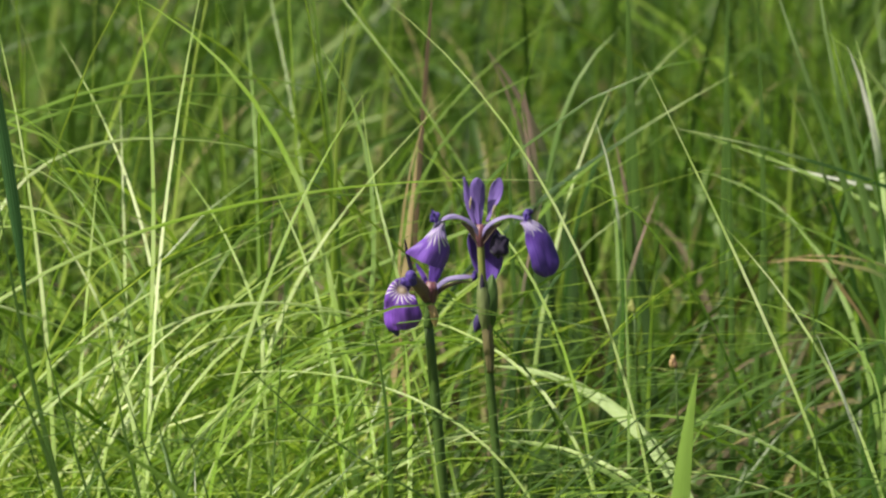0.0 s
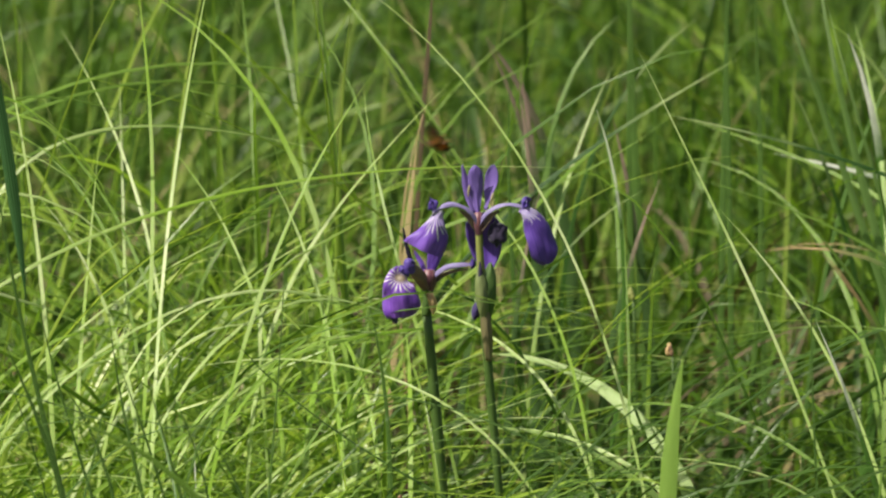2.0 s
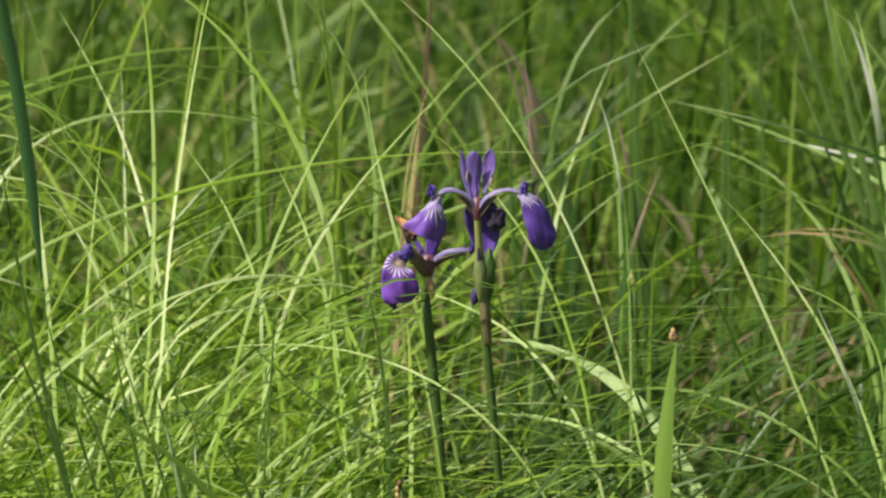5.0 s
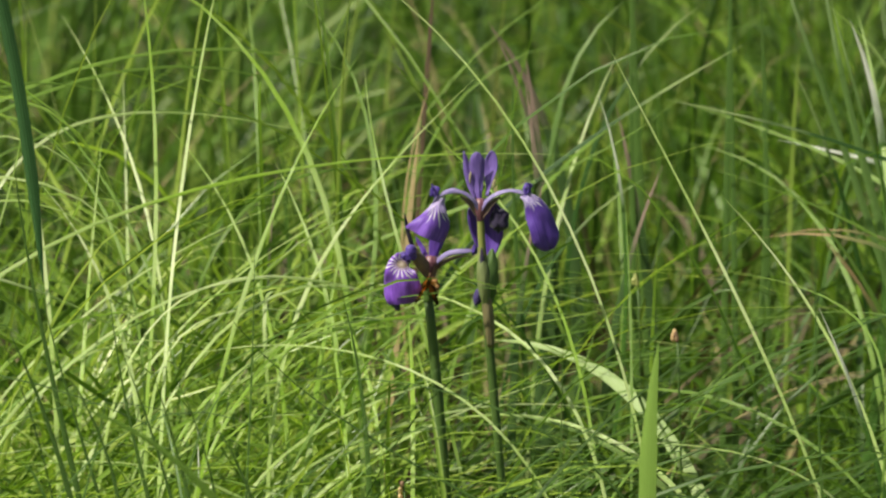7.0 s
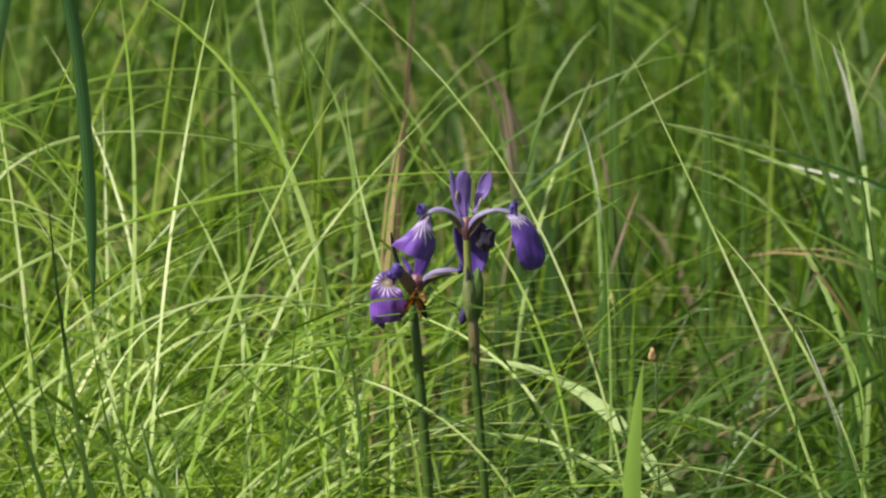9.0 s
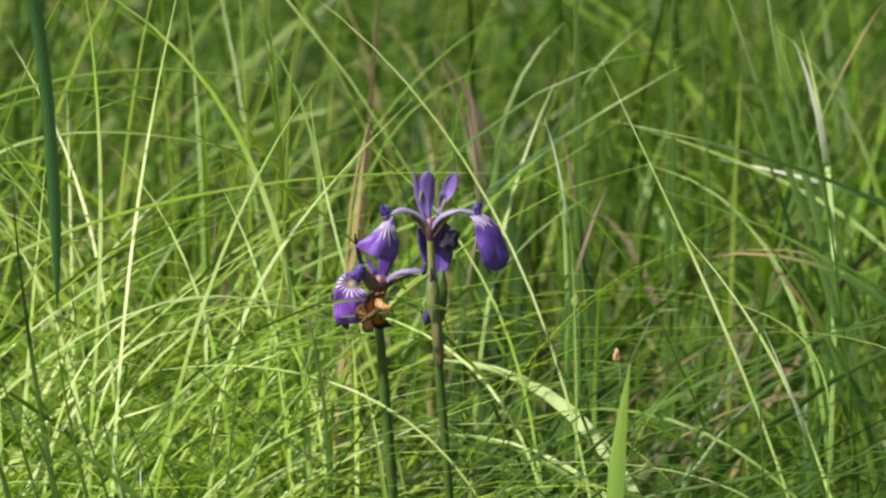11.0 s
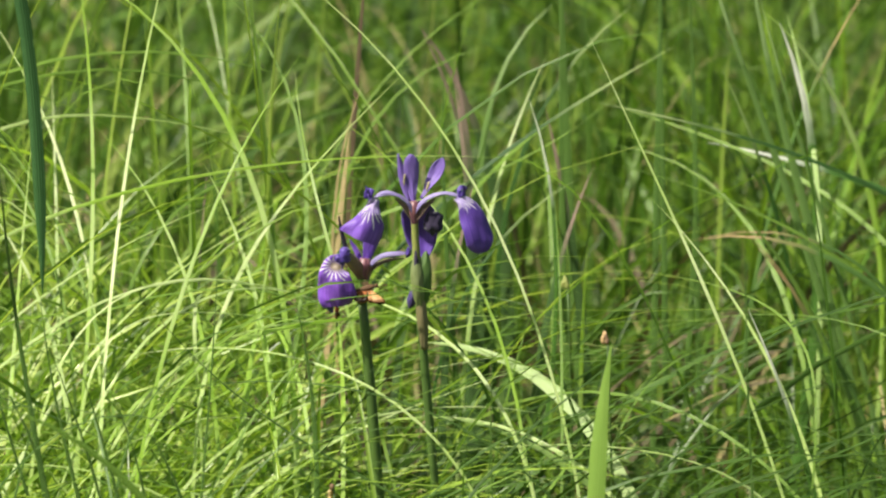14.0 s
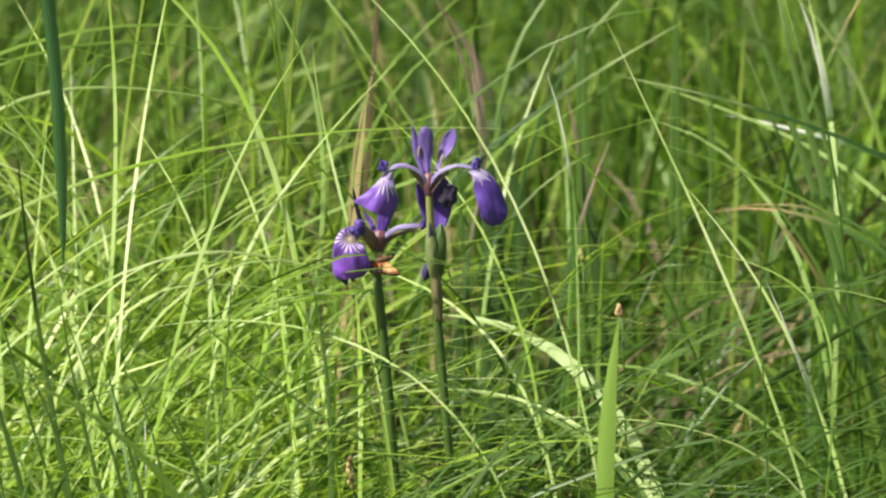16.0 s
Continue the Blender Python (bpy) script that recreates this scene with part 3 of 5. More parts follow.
        tagged(ob, "open green meadow grass all round", "grass", kind="stuff")


build_meadow()

# ---- long single blades ----
WORDS = {"pale": ("pale glossy arching sedge blade among the grass", 0.25), "yellow": ("bright yellow-green grass blade lit by the sun", 0.25),
         "green": ("slender mid-green grass blade", 0.25), "dark": ("dark green grass blade in front of the irises", 0.3),
         "hanging": ("long dark green leaf hanging over in front", 0.06),
         "leaf": ("broad pointed light green iris leaf", 0.12), "tipped": ("green grass blade with a pale end", 0.2), "broad": ("broad pale green arching blade behind the stalks", 0.2),
         "straw": ("dry straw-brown grass stalk", 0.15), "tall": ("tall upright pale green blade", 0.25), "rusty": ("grass stalk dried rusty brown at its end", 0.15), "withered": ("withered pinkish-brown leaf among the green", 0.3), "brown": ("dead dark brown grass stalk", 0.1), "white": ("grass blade with a white sun glint painted on its end", 0.2)}


TUSSOCKS = {}


def tussock(root, kind):
    """The clump that a blade with this root belongs to."""
    key = kind if kind in ("leaf", "white") else (int(math.floor((root[0] + 0.6) / 0.16)), root[1] > 0.2)
    if key not in TUSSOCKS:
        name, label, cat = (("iris_plant", "young iris plant with one broad light green leaf", "plant") if kind == "leaf"
                            else ("sedge_tussock", "tussock of long arching green sedge blades in sunlight", "grass"))
        e = new(name)
        e.empty_display_size = 0.05
        e.location = (root[0], root[1], 0)
        TUSSOCKS[key] = tagged(e, label, cat, "" if kind == "leaf" else "sedge tussocks in the meadow")
    return TUSSOCKS[key]


def blade(kind, root, rise, bend, tip, width, sway=None, fold=0.3, rings=26, taper=0.0):
    """A folded blade that stands at root and follows a bezier to its tip; sway: rows of seconds and degrees of lean."""
    pts = [np.subtract(q, root) for q in (root, rise, bend, tip)]
    s = np.linspace(0, 1, rings)
    c = bezier(pts, s)
    t = np.gradient(c, axis=0)
    t /= np.linalg.norm(t, axis=1)[:, None]
    side = np.cross(t, (-0.35, -0.6, 0.7))
    side /= np.linalg.norm(side, axis=1)[:, None]
    nrm = np.cross(t, side)
    if kind in ("pale", "yellow", "green"):
        tw = (0.4 * math.sin(root[0] * 91 + tip[2] * 57) * s + 0.25 * np.sin(s * 9 + root[0] * 40))[:, None]
        side, nrm = side * np.cos(tw) + nrm * np.sin(tw), nrm * np.cos(tw) - side * np.sin(tw)
    short = taper or WORDS[kind][1]
    prof = np.clip((1 - s) / short, 0, 1) ** 0.75 * np.interp(s, [0, 0.3], [0.7, 1]) + 0.02
    w = (prof * width / 2)[:, None]
    us = (-1.0, -0.55, 0.0, 0.55, 1.0)
    v = np.stack([c + side * w * u - nrm * w * fold * (1 - abs(u)) for u in us], 1).reshape(-1, 3)
    faces = grid_faces(rings, 5)
    uv = [(u / 2 + 0.5, q) for q in s for u in us]
    name = "leaf" if kind == "leaf" else "stalk" if kind in ("straw", "brown", "withered") else "blade"
    ob = new(name, mesh(name, v, faces, GRASS[kind], uv))
    clump = tussock(root, kind)
    ob.parent = clump
    ob.location = np.subtract(root, clump.location)
    ob["label"] = WORDS[kind][0]
    SWAYS.append((ob, sway or drift(root[0] * 40 + root[2], 0.09)))
    return ob


blade('pale', (-0.231, 0.050, -0.005), (-0.240, -0.028, 0.259), (-0.215, 0.052, 0.468), (-0.278, 0.150, 0.686), 0.0030)
blade('yellow', (-0.181, 0.100, -0.005), (-0.225, -0.074, 0.299), (-0.149, 0.105, 0.464), (-0.190, 0.200, 0.689), 0.0035, sway=[(0, 0.00), (9, 0.00), (11.5, 0.14), (12.5, 0.22), (14.5, 0.53), (16, 0.84)])
blade('pale', (-0.185, 0.050, -0.005), (-0.167, -0.230, 0.361), (-0.199, 0.088, 0.460), (-0.145, 0.150, 0.704), 0.0033, sway=[(0, 0.00), (1.5, 0.38), (3.5, 0.55), (5, 0.71), (7, 0.88), (9, 1.76), (12.5, 1.59), (14.5, 1.59), (16, 1.48)])
blade('yellow', (-0.147, -0.030, -0.005), (-0.171, -0.082, 0.206), (-0.168, -0.045, 0.492), (-0.040, 0.070, 0.648), 0.0033, sway=[(0, 0.00), (2, 0.18), (4, 0.36), (5.3, 0.00), (7, -0.81), (8, -0.45), (9, -0.21), (11, 0.06), (12.5, 0.21), (13.5, -0.12), (14.5, -0.48), (16, -0.39)])
blade('yellow', (-0.053, 0.150, -0.005), (-0.090, -0.046, 0.191), (0.035, 0.182, 0.583), (-0.208, 0.250, 0.678), 0.0035, sway=[(0, 0.00), (6.5, 0.34), (9, 0.71), (12.5, 0.80), (16, 0.71)])
blade('pale', (0.105, 0.050, -0.005), (0.169, -0.142, 0.246), (0.154, 0.064, 0.557), (-0.043, 0.150, 0.688), 0.0019, sway=[(0, 0.00), (1.5, -0.76), (4, -0.70), (9, -0.70), (12.5, -0.84), (16, -0.84)])
blade('pale', (-0.229, 0.100, -0.005), (-0.332, -0.051, 0.271), (-0.214, 0.086, 0.509), (-0.021, 0.200, 0.542), 0.0027)
blade('pale', (-0.277, 0.080, -0.005), (-0.427, -0.074, 0.346), (-0.271, 0.062, 0.497), (-0.078, 0.180, 0.544), 0.0019)
blade('pale', (-0.109, 0.150, -0.005), (-0.112, -0.138, 0.483), (-0.164, 0.137, 0.456), (0.008, 0.250, 0.612), 0.0027, sway=[(0, 0.00), (4, 0.25), (6.5, 1.64), (7, 1.58), (8, 1.42), (9, 1.26), (11.5, 1.45), (12.5, 1.58), (14.5, 0.95), (16, 0.79)])
blade('yellow', (-0.262, 0.050, -0.005), (-0.558, -0.085, 0.527), (-0.183, 0.064, 0.597), (0.075, 0.150, 0.570), 0.0024)
blade('green', (-0.331, 0.300, -0.005), (-0.629, 0.119, 0.395), (-0.303, 0.320, 0.698), (-0.044, 0.400, 0.576), 0.0030)
blade('green', (-0.321, 0.320, -0.005), (-0.653, 0.166, 0.374), (-0.275, 0.310, 0.710), (-0.059, 0.420, 0.551), 0.0024)
blade('yellow', (-0.122, 0.100, -0.005), (-0.281, -0.035, 0.493), (-0.115, 0.087, 0.492), (0.097, 0.200, 0.461), 0.0027)
blade('broad', (0.177, 0.200, -0.005), (0.208, -0.008, 0.182), (0.204, 0.228, 0.439), (0.027, 0.300, 0.428), 0.0088)
blade('pale', (-0.090, 0.050, -0.005), (-0.236, -0.084, 0.371), (-0.066, 0.038, 0.408), (0.094, 0.150, 0.440), 0.0035)
blade('pale', (0.163, 0.030, -0.005), (0.266, -0.138, 0.260), (0.171, 0.062, 0.487), (-0.033, 0.130, 0.399), 0.0030)
blade('pale', (0.235, -0.050, -0.005), (0.329, -0.211, 0.290), (0.219, -0.004, 0.459), (0.119, 0.050, 0.664), 0.0019, sway=[(0, 0.00), (1.5, -0.23), (4, -0.09), (5.3, -0.87), (6.5, -1.81), (7, -2.04), (9, 0.29), (11.5, 0.58), (12.5, 0.82), (14.5, 0.64), (16, 0.47)])
blade('pale', (0.281, 0.000, -0.005), (0.298, -0.133, 0.231), (0.310, 0.009, 0.424), (0.168, 0.100, 0.554), 0.0024)
blade('green', (0.343, -0.050, -0.005), (0.462, -0.258, 0.480), (0.356, -0.060, 0.557), (0.139, 0.050, 0.474), 0.0014)
blade('green', (-0.028, -0.100, -0.005), (-0.236, -0.275, 0.464), (0.024, -0.066, 0.516), (0.244, 0.000, 0.462), 0.0014)
blade('green', (0.262, -0.050, -0.005), (0.204, -0.201, 0.465), (0.349, -0.137, 0.523), (0.160, 0.050, 0.517), 0.0014)
blade('leaf', (0.119, -0.300, -0.005), (0.165, -0.300, 0.206), (0.114, -0.300, 0.353), (0.147, -0.300, 0.535), 0.0118, sway=[(0, 0.00), (0.5, -0.14), (1, -0.54), (1.5, -0.61), (2.5, -1.01), (3, -0.87), (3.5, -0.58), (4, -0.72), (5.2, -1.44), (6.5, -2.24), (7, -2.53), (8, -2.24), (9, -2.16), (11.5, -0.65), (12.5, -0.79), (13.5, -0.94), (14.5, -1.41), (16, -1.66)])
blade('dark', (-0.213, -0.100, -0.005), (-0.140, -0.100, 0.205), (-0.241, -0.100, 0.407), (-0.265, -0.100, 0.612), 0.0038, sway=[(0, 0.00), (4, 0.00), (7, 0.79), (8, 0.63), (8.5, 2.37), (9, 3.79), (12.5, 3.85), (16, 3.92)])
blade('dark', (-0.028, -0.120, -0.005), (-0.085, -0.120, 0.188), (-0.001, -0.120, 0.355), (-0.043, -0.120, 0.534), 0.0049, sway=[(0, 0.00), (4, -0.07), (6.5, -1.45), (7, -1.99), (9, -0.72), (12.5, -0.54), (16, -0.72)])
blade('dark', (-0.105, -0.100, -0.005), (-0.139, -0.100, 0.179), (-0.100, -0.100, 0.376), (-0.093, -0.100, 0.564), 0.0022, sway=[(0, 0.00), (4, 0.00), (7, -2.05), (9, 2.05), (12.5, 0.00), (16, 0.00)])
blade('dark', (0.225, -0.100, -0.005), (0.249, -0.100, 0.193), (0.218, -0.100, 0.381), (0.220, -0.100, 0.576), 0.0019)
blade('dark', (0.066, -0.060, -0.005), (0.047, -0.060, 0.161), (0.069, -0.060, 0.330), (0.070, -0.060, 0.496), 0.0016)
blade('straw', (-0.045, 0.450, -0.005), (-0.058, 0.450, 0.178), (-0.036, 0.450, 0.362), (-0.016, 0.450, 0.541), 0.0060)
blade('brown', (-0.022, 0.550, -0.005), (-0.028, 0.550, 0.230), (-0.025, 0.550, 0.418), (-0.006, 0.550, 0.638), 0.0038)
blade('rusty', (0.347, 0.400, -0.005), (0.391, 0.400, 0.112), (0.430, 0.400, 0.527), (0.206, 0.400, 0.477), 0.0022)
blade('pale', (-0.155, 0.040, -0.005), (-0.292, -0.108, 0.181), (-0.190, 0.009, 0.627), (-0.008, 0.140, 0.466), 0.0024)
blade('yellow', (-0.104, 0.050, -0.005), (-0.232, -0.144, 0.346), (-0.145, 0.027, 0.558), (0.040, 0.150, 0.458), 0.0024)
blade('pale', (0.067, 0.050, -0.005), (0.124, -0.138, 0.320), (0.138, 0.008, 0.507), (-0.057, 0.150, 0.491), 0.0022)
blade('yellow', (-0.060, 0.050, -0.005), (-0.053, -0.143, 0.298), (-0.048, -0.013, 0.401), (-0.078, 0.150, 0.500), 0.0033)
blade('yellow', (-0.019, 0.060, -0.005), (-0.027, -0.042, 0.276), (-0.014, -0.060, 0.455), (-0.024, 0.160, 0.470), 0.0033)
blade('pale', (-0.145, 0.050, -0.005), (-0.230, -0.128, 0.305), (-0.199, 0.025, 0.517), (-0.001, 0.150, 0.466), 0.0022)
blade('pale', (-0.076, 0.020, -0.005), (-0.251, -0.114, 0.425), (-0.085, -0.016, 0.450), (0.078, 0.120, 0.452), 0.0022)
blade('pale', (-0.104, 0.020, -0.005), (-0.310, -0.106, 0.333), (-0.068, 0.022, 0.471), (0.106, 0.120, 0.415), 0.0019)
blade('pale', (-0.261, 0.030, -0.005), (-0.388, -0.134, 0.261), (-0.291, -0.012, 0.555), (-0.123, 0.130, 0.444), 0.0022)
blade('yellow', (-0.282, 0.040, -0.005), (-0.416, -0.168, 0.243), (-0.313, 0.015, 0.575), (-0.140, 0.140, 0.459), 0.0027)
blade('pale', (-0.192, 0.000, -0.005), (-0.298, -0.177, 0.256), (-0.212, -0.013, 0.487), (-0.046, 0.100, 0.410), 0.0022)
blade('tall', (0.276, 0.420, -0.005), (0.385, 0.420, 0.238), (0.277, 0.420, 0.452), (0.203, 0.420, 0.675), 0.0047)
blade('tall', (0.287, 0.420, -0.005), (0.402, 0.420, 0.232), (0.261, 0.420, 0.445), (0.235, 0.420, 0.679), 0.0054)
blade('tall', (0.297, 0.450, -0.005), (0.393, 0.450, 0.220), (0.298, 0.450, 0.418), (0.244, 0.450, 0.631), 0.0033)
blade('white', (0.281, 0.500, -0.005), (0.195, 0.500, 0.162), (0.342, 0.500, 0.407), (0.260, 0.500, 0.601), 0.0073)
blade('white', (0.325, 0.550, -0.005), (0.516, 0.550, 0.404), (0.422, 0.550, 0.475), (0.215, 0.550, 0.514), 0.0055)
blade('dark', (0.125, 0.600, -0.005), (0.157, 0.600, 0.218), (0.117, 0.600, 0.458), (0.120, 0.600, 0.697), 0.0066)
blade('dark', (0.184, 0.600, -0.005), (0.178, 0.600, 0.217), (0.183, 0.600, 0.458), (0.187, 0.600, 0.697), 0.0048)
blade('dark', (0.210, 0.600, -0.005), (0.216, 0.600, 0.202), (0.212, 0.600, 0.427), (0.204, 0.600, 0.649), 0.0041)
blade('withered', (0.070, 0.600, -0.005), (0.044, 0.600, 0.174), (0.086, 0.600, 0.369), (0.052, 0.600, 0.560), 0.0125)
blade('withered', (0.096, 0.700, -0.005), (0.029, 0.700, 0.123), (0.156, 0.700, 0.412), (0.028, 0.700, 0.569), 0.0097)
blade('withered', (0.129, 0.500, -0.005), (0.139, 0.500, 0.178), (0.154, 0.500, 0.361), (0.109, 0.500, 0.546), 0.0080)
blade('tall', (0.080, 0.650, -0.005), (0.242, 0.650, -0.010), (-0.039, 0.650, 0.463), (0.117, 0.650, 0.590), 0.0059)
blade('rusty', (0.298, 0.350, -0.005), (0.361, 0.350, 0.197), (0.353, 0.350, 0.354), (0.237, 0.350, 0.485), 0.0024)
blade('green', (0.042, 0.500, -0.005), (-0.065, 0.254, 0.415), (0.016, 0.470, 0.504), (0.197, 0.600, 0.569), 0.0035)
blade('green', (0.115, 0.500, -0.005), (0.089, 0.384, 0.200), (0.134, 0.393, 0.477), (0.100, 0.600, 0.532), 0.0027)
blade('pale', (0.071, 0.500, -0.005), (0.034, 0.357, 0.313), (0.052, 0.395, 0.483), (0.113, 0.600, 0.565), 0.0027)
blade('broad', (0.290, 0.500, -0.005), (0.262, 0.306, 0.383), (0.307, 0.413, 0.461), (0.268, 0.600, 0.593), 0.0034)
blade('green', (0.334, 0.500, -0.005), (0.451, 0.277, 0.458), (0.347, 0.486, 0.490), (0.146, 0.600, 0.533), 0.0030)
blade('green', (0.293, 0.400, -0.005), (0.249, 0.139, 0.155), (0.353, 0.408, 0.515), (0.151, 0.500, 0.521), 0.0035)
blade('pale', (-0.182, 0.300, -0.005), (-0.172, 0.133, 0.383), (-0.141, 0.203, 0.494), (-0.244, 0.400, 0.621), 0.0022)
blade('green', (-0.037, 0.280, -0.005), (-0.207, 0.045, 0.186), (0.069, 0.278, 0.516), (-0.101, 0.380, 0.643), 0.0030)
blade('green', (-0.119, 0.550, -0.005), (-0.122, 0.436, 0.256), (-0.107, 0.465, 0.477), (-0.132, 0.650, 0.616), 0.0035)
blade('pale', (0.026, -0.050, -0.005), (0.181, -0.167, 0.414), (0.016, -0.100, 0.530), (-0.159, 0.050, 0.463), 0.0016)
blade('dark', (0.065, -0.150, -0.005), (0.281, -0.150, 0.339), (0.078, -0.150, 0.541), (-0.151, -0.150, 0.473), 0.0014)
blade('pale', (-0.183, 0.050, -0.005), (-0.228, -0.140, 0.215), (-0.117, 0.069, 0.421), (-0.251, 0.150, 0.556), 0.0030)
blade('yellow', (-0.060, 0.100, -0.005), (-0.092, -0.078, 0.264), (-0.016, 0.085, 0.413), (-0.106, 0.200, 0.559), 0.0035)
blade('yellow', (-0.339, 0.100, -0.005), (-0.573, -0.080, 0.513), (-0.340, 0.072, 0.628), (-0.127, 0.200, 0.509), 0.0024)
blade('pale', (-0.324, 0.060, -0.005), (-0.545, -0.162, 0.620), (-0.305, 0.057, 0.574), (-0.148, 0.160, 0.422), 0.0024)
blade('green', (-0.308, 0.020, -0.005), (-0.531, -0.056, 0.250), (-0.209, 0.019, 0.606), (-0.008, 0.120, 0.472), 0.0024)
blade('green', (-0.063, 0.020, -0.005), (-0.243, -0.060, 0.194), (-0.074, -0.044, 0.600), (0.096, 0.120, 0.484), 0.0019)
blade('yellow', (0.096, 0.150, -0.005), (0.075, -0.022, 0.259), (0.156, 0.138, 0.470), (-0.023, 0.250, 0.579), 0.0022)
blade('green', (0.116, 0.100, -0.005), (0.099, -0.051, 0.226), (0.123, 0.106, 0.378), (0.110, 0.200, 0.541), 0.0024)
blade('green', (0.239, 0.080, -0.005), (0.436, -0.099, 0.282), (0.214, 0.094, 0.516), (0.051, 0.180, 0.395), 0.0024)
blade('green', (0.087, 0.000, -0.005), (0.014, -0.243, 0.173), (0.054, 0.024, 0.509), (0.234, 0.100, 0.410), 0.0022)
blade('dark', (-0.172, -0.120, -0.005), (-0.076, -0.120, 0.209), (-0.183, -0.120, 0.347), (-0.199, -0.120, 0.534), 0.0033)
blade('dark', (-0.198, -0.150, -0.005), (-0.092, -0.150, 0.182), (-0.207, -0.150, 0.374), (-0.241, -0.150, 0.552), 0.0024)
blade('dark', (-0.161, -0.150, -0.005), (-0.011, -0.150, 0.027), (-0.272, -0.150, 0.433), (-0.088, -0.150, 0.512), 0.0027)
blade('pale', (-0.201, 0.400, -0.005), (-0.195, 0.202, 0.287), (-0.199, 0.370, 0.412), (-0.208, 0.500, 0.575), 0.0022)
blade('green', (-0.169, 0.200, -0.005), (-0.158, -0.007, 0.261), (-0.112, 0.166, 0.486), (-0.264, 0.300, 0.586), 0.0024)
blade('green', (-0.194, 0.220, -0.005), (-0.218, 0.024, 0.250), (-0.114, 0.153, 0.527), (-0.282, 0.320, 0.573), 0.0022)
blade('pale', (-0.257, 0.300, -0.005), (-0.362, 0.179, 0.588), (-0.296, 0.249, 0.624), (-0.048, 0.400, 0.534), 0.0022)
blade('green', (-0.107, 0.250, -0.005), (-0.228, 0.128, 0.500), (-0.154, 0.169, 0.604), (0.024, 0.350, 0.514), 0.0022)
blade('yellow', (-0.098, 0.120, -0.005), (-0.116, -0.003, 0.226), (-0.043, 0.067, 0.469), (-0.173, 0.220, 0.578), 0.0027)
blade('yellow', (-0.222, 0.150, -0.005), (-0.233, -0.031, 0.335), (-0.225, 0.076, 0.434), (-0.214, 0.250, 0.568), 0.0030)
blade('pale', (-0.322, 0.020, -0.005), (-0.420, -0.159, 0.492), (-0.333, 0.007, 0.489), (-0.175, 0.120, 0.375), 0.0022)
blade('pale', (-0.336, 0.020, -0.005), (-0.538, -0.124, 0.419), (-0.294, 0.017, 0.433), (-0.137, 0.120, 0.389), 0.0022)
blade('yellow', (-0.155, 0.030, -0.005), (-0.303, -0.087, 0.240), (-0.158, -0.004, 0.507), (0.006, 0.130, 0.440), 0.0024)
blade('pale', (-0.200, 0.060, -0.005), (-0.500, -0.074, 0.319), (-0.155, 0.017, 0.628), (-0.022, 0.160, 0.456), 0.0022)
blade('dark', (-0.312, -0.200, -0.005), (-0.563, -0.200, 0.547), (-0.321, -0.200, 0.565), (-0.111, -0.200, 0.433), 0.0014)
blade('dark', (-0.239, -0.200, -0.005), (-0.379, -0.200, -0.005), (-0.275, -0.200, 0.630), (-0.074, -0.200, 0.440), 0.0016)
blade('dark', (-0.114, -0.200, -0.005), (-0.332, -0.200, 0.235), (-0.108, -0.200, 0.553), (0.111, -0.200, 0.447), 0.0011)
blade('dark', (-0.299, -0.180, -0.005), (-0.557, -0.180, 0.192), (-0.286, -0.180, 0.621), (-0.094, -0.180, 0.429), 0.0011)
blade('dark', (0.012, -0.200, -0.005), (-0.173, -0.200, 0.090), (-0.000, -0.200, 0.597), (0.211, -0.200, 0.450), 0.0014)
blade('dark', (0.309, -0.200, -0.005), (0.487, -0.200, 0.137), (0.347, -0.200, 0.580), (0.145, -0.200, 0.450), 0.0011)
blade('green', (-0.324, 0.300, -0.005), (-0.608, 0.178, 0.334), (-0.307, 0.278, 0.660), (-0.088, 0.400, 0.540), 0.0022)
blade('green', (-0.332, 0.250, -0.005), (-0.518, 0.078, 0.388), (-0.372, 0.200, 0.711), (-0.162, 0.350, 0.554), 0.0022)
blade('yellow', (-0.025, 0.200, -0.005), (0.109, 0.129, 0.238), (-0.043, 0.095, 0.485), (-0.051, 0.300, 0.603), 0.0022)
blade('green', (0.156, 0.200, -0.005), (0.104, -0.017, 0.286), (0.109, 0.173, 0.494), (0.269, 0.300, 0.421), 0.0016)
blade('dark', (0.025, -0.120, -0.005), (0.299, -0.120, 0.426), (-0.021, -0.120, 0.350), (-0.139, -0.120, 0.534), 0.0019)
blade('pale', (-0.166, 0.060, -0.005), (-0.269, -0.086, 0.516), (-0.187, -0.001, 0.568), (-0.008, 0.160, 0.470), 0.0027)
blade('pale', (-0.166, 0.050, -0.005), (-0.191, -0.096, 0.560), (-0.213, -0.002, 0.514), (-0.008, 0.150, 0.464), 0.0030)
blade('yellow', (-0.081, 0.120, -0.005), (-0.098, -0.061, 0.332), (-0.088, 0.046, 0.406), (-0.065, 0.220, 0.502), 0.0038)
blade('pale', (-0.122, 0.120, -0.005), (-0.065, 0.051, 0.487), (-0.168, 0.035, 0.585), (-0.051, 0.220, 0.416), 0.0024)
blade('yellow', (-0.036, 0.100, -0.005), (-0.075, -0.076, 0.204), (0.018, 0.031, 0.468), (-0.099, 0.200, 0.491), 0.0030)
blade('yellow', (-0.294, 0.100, -0.005), (-0.758, 0.100, 0.284), (-0.325, 0.100, 0.834), (-0.201, 0.100, 0.551), 0.0024)
blade('yellow', (-0.298, 0.120, -0.005), (-0.801, 0.120, 0.168), (-0.328, 0.120, 0.808), (-0.205, 0.120, 0.537), 0.0021)
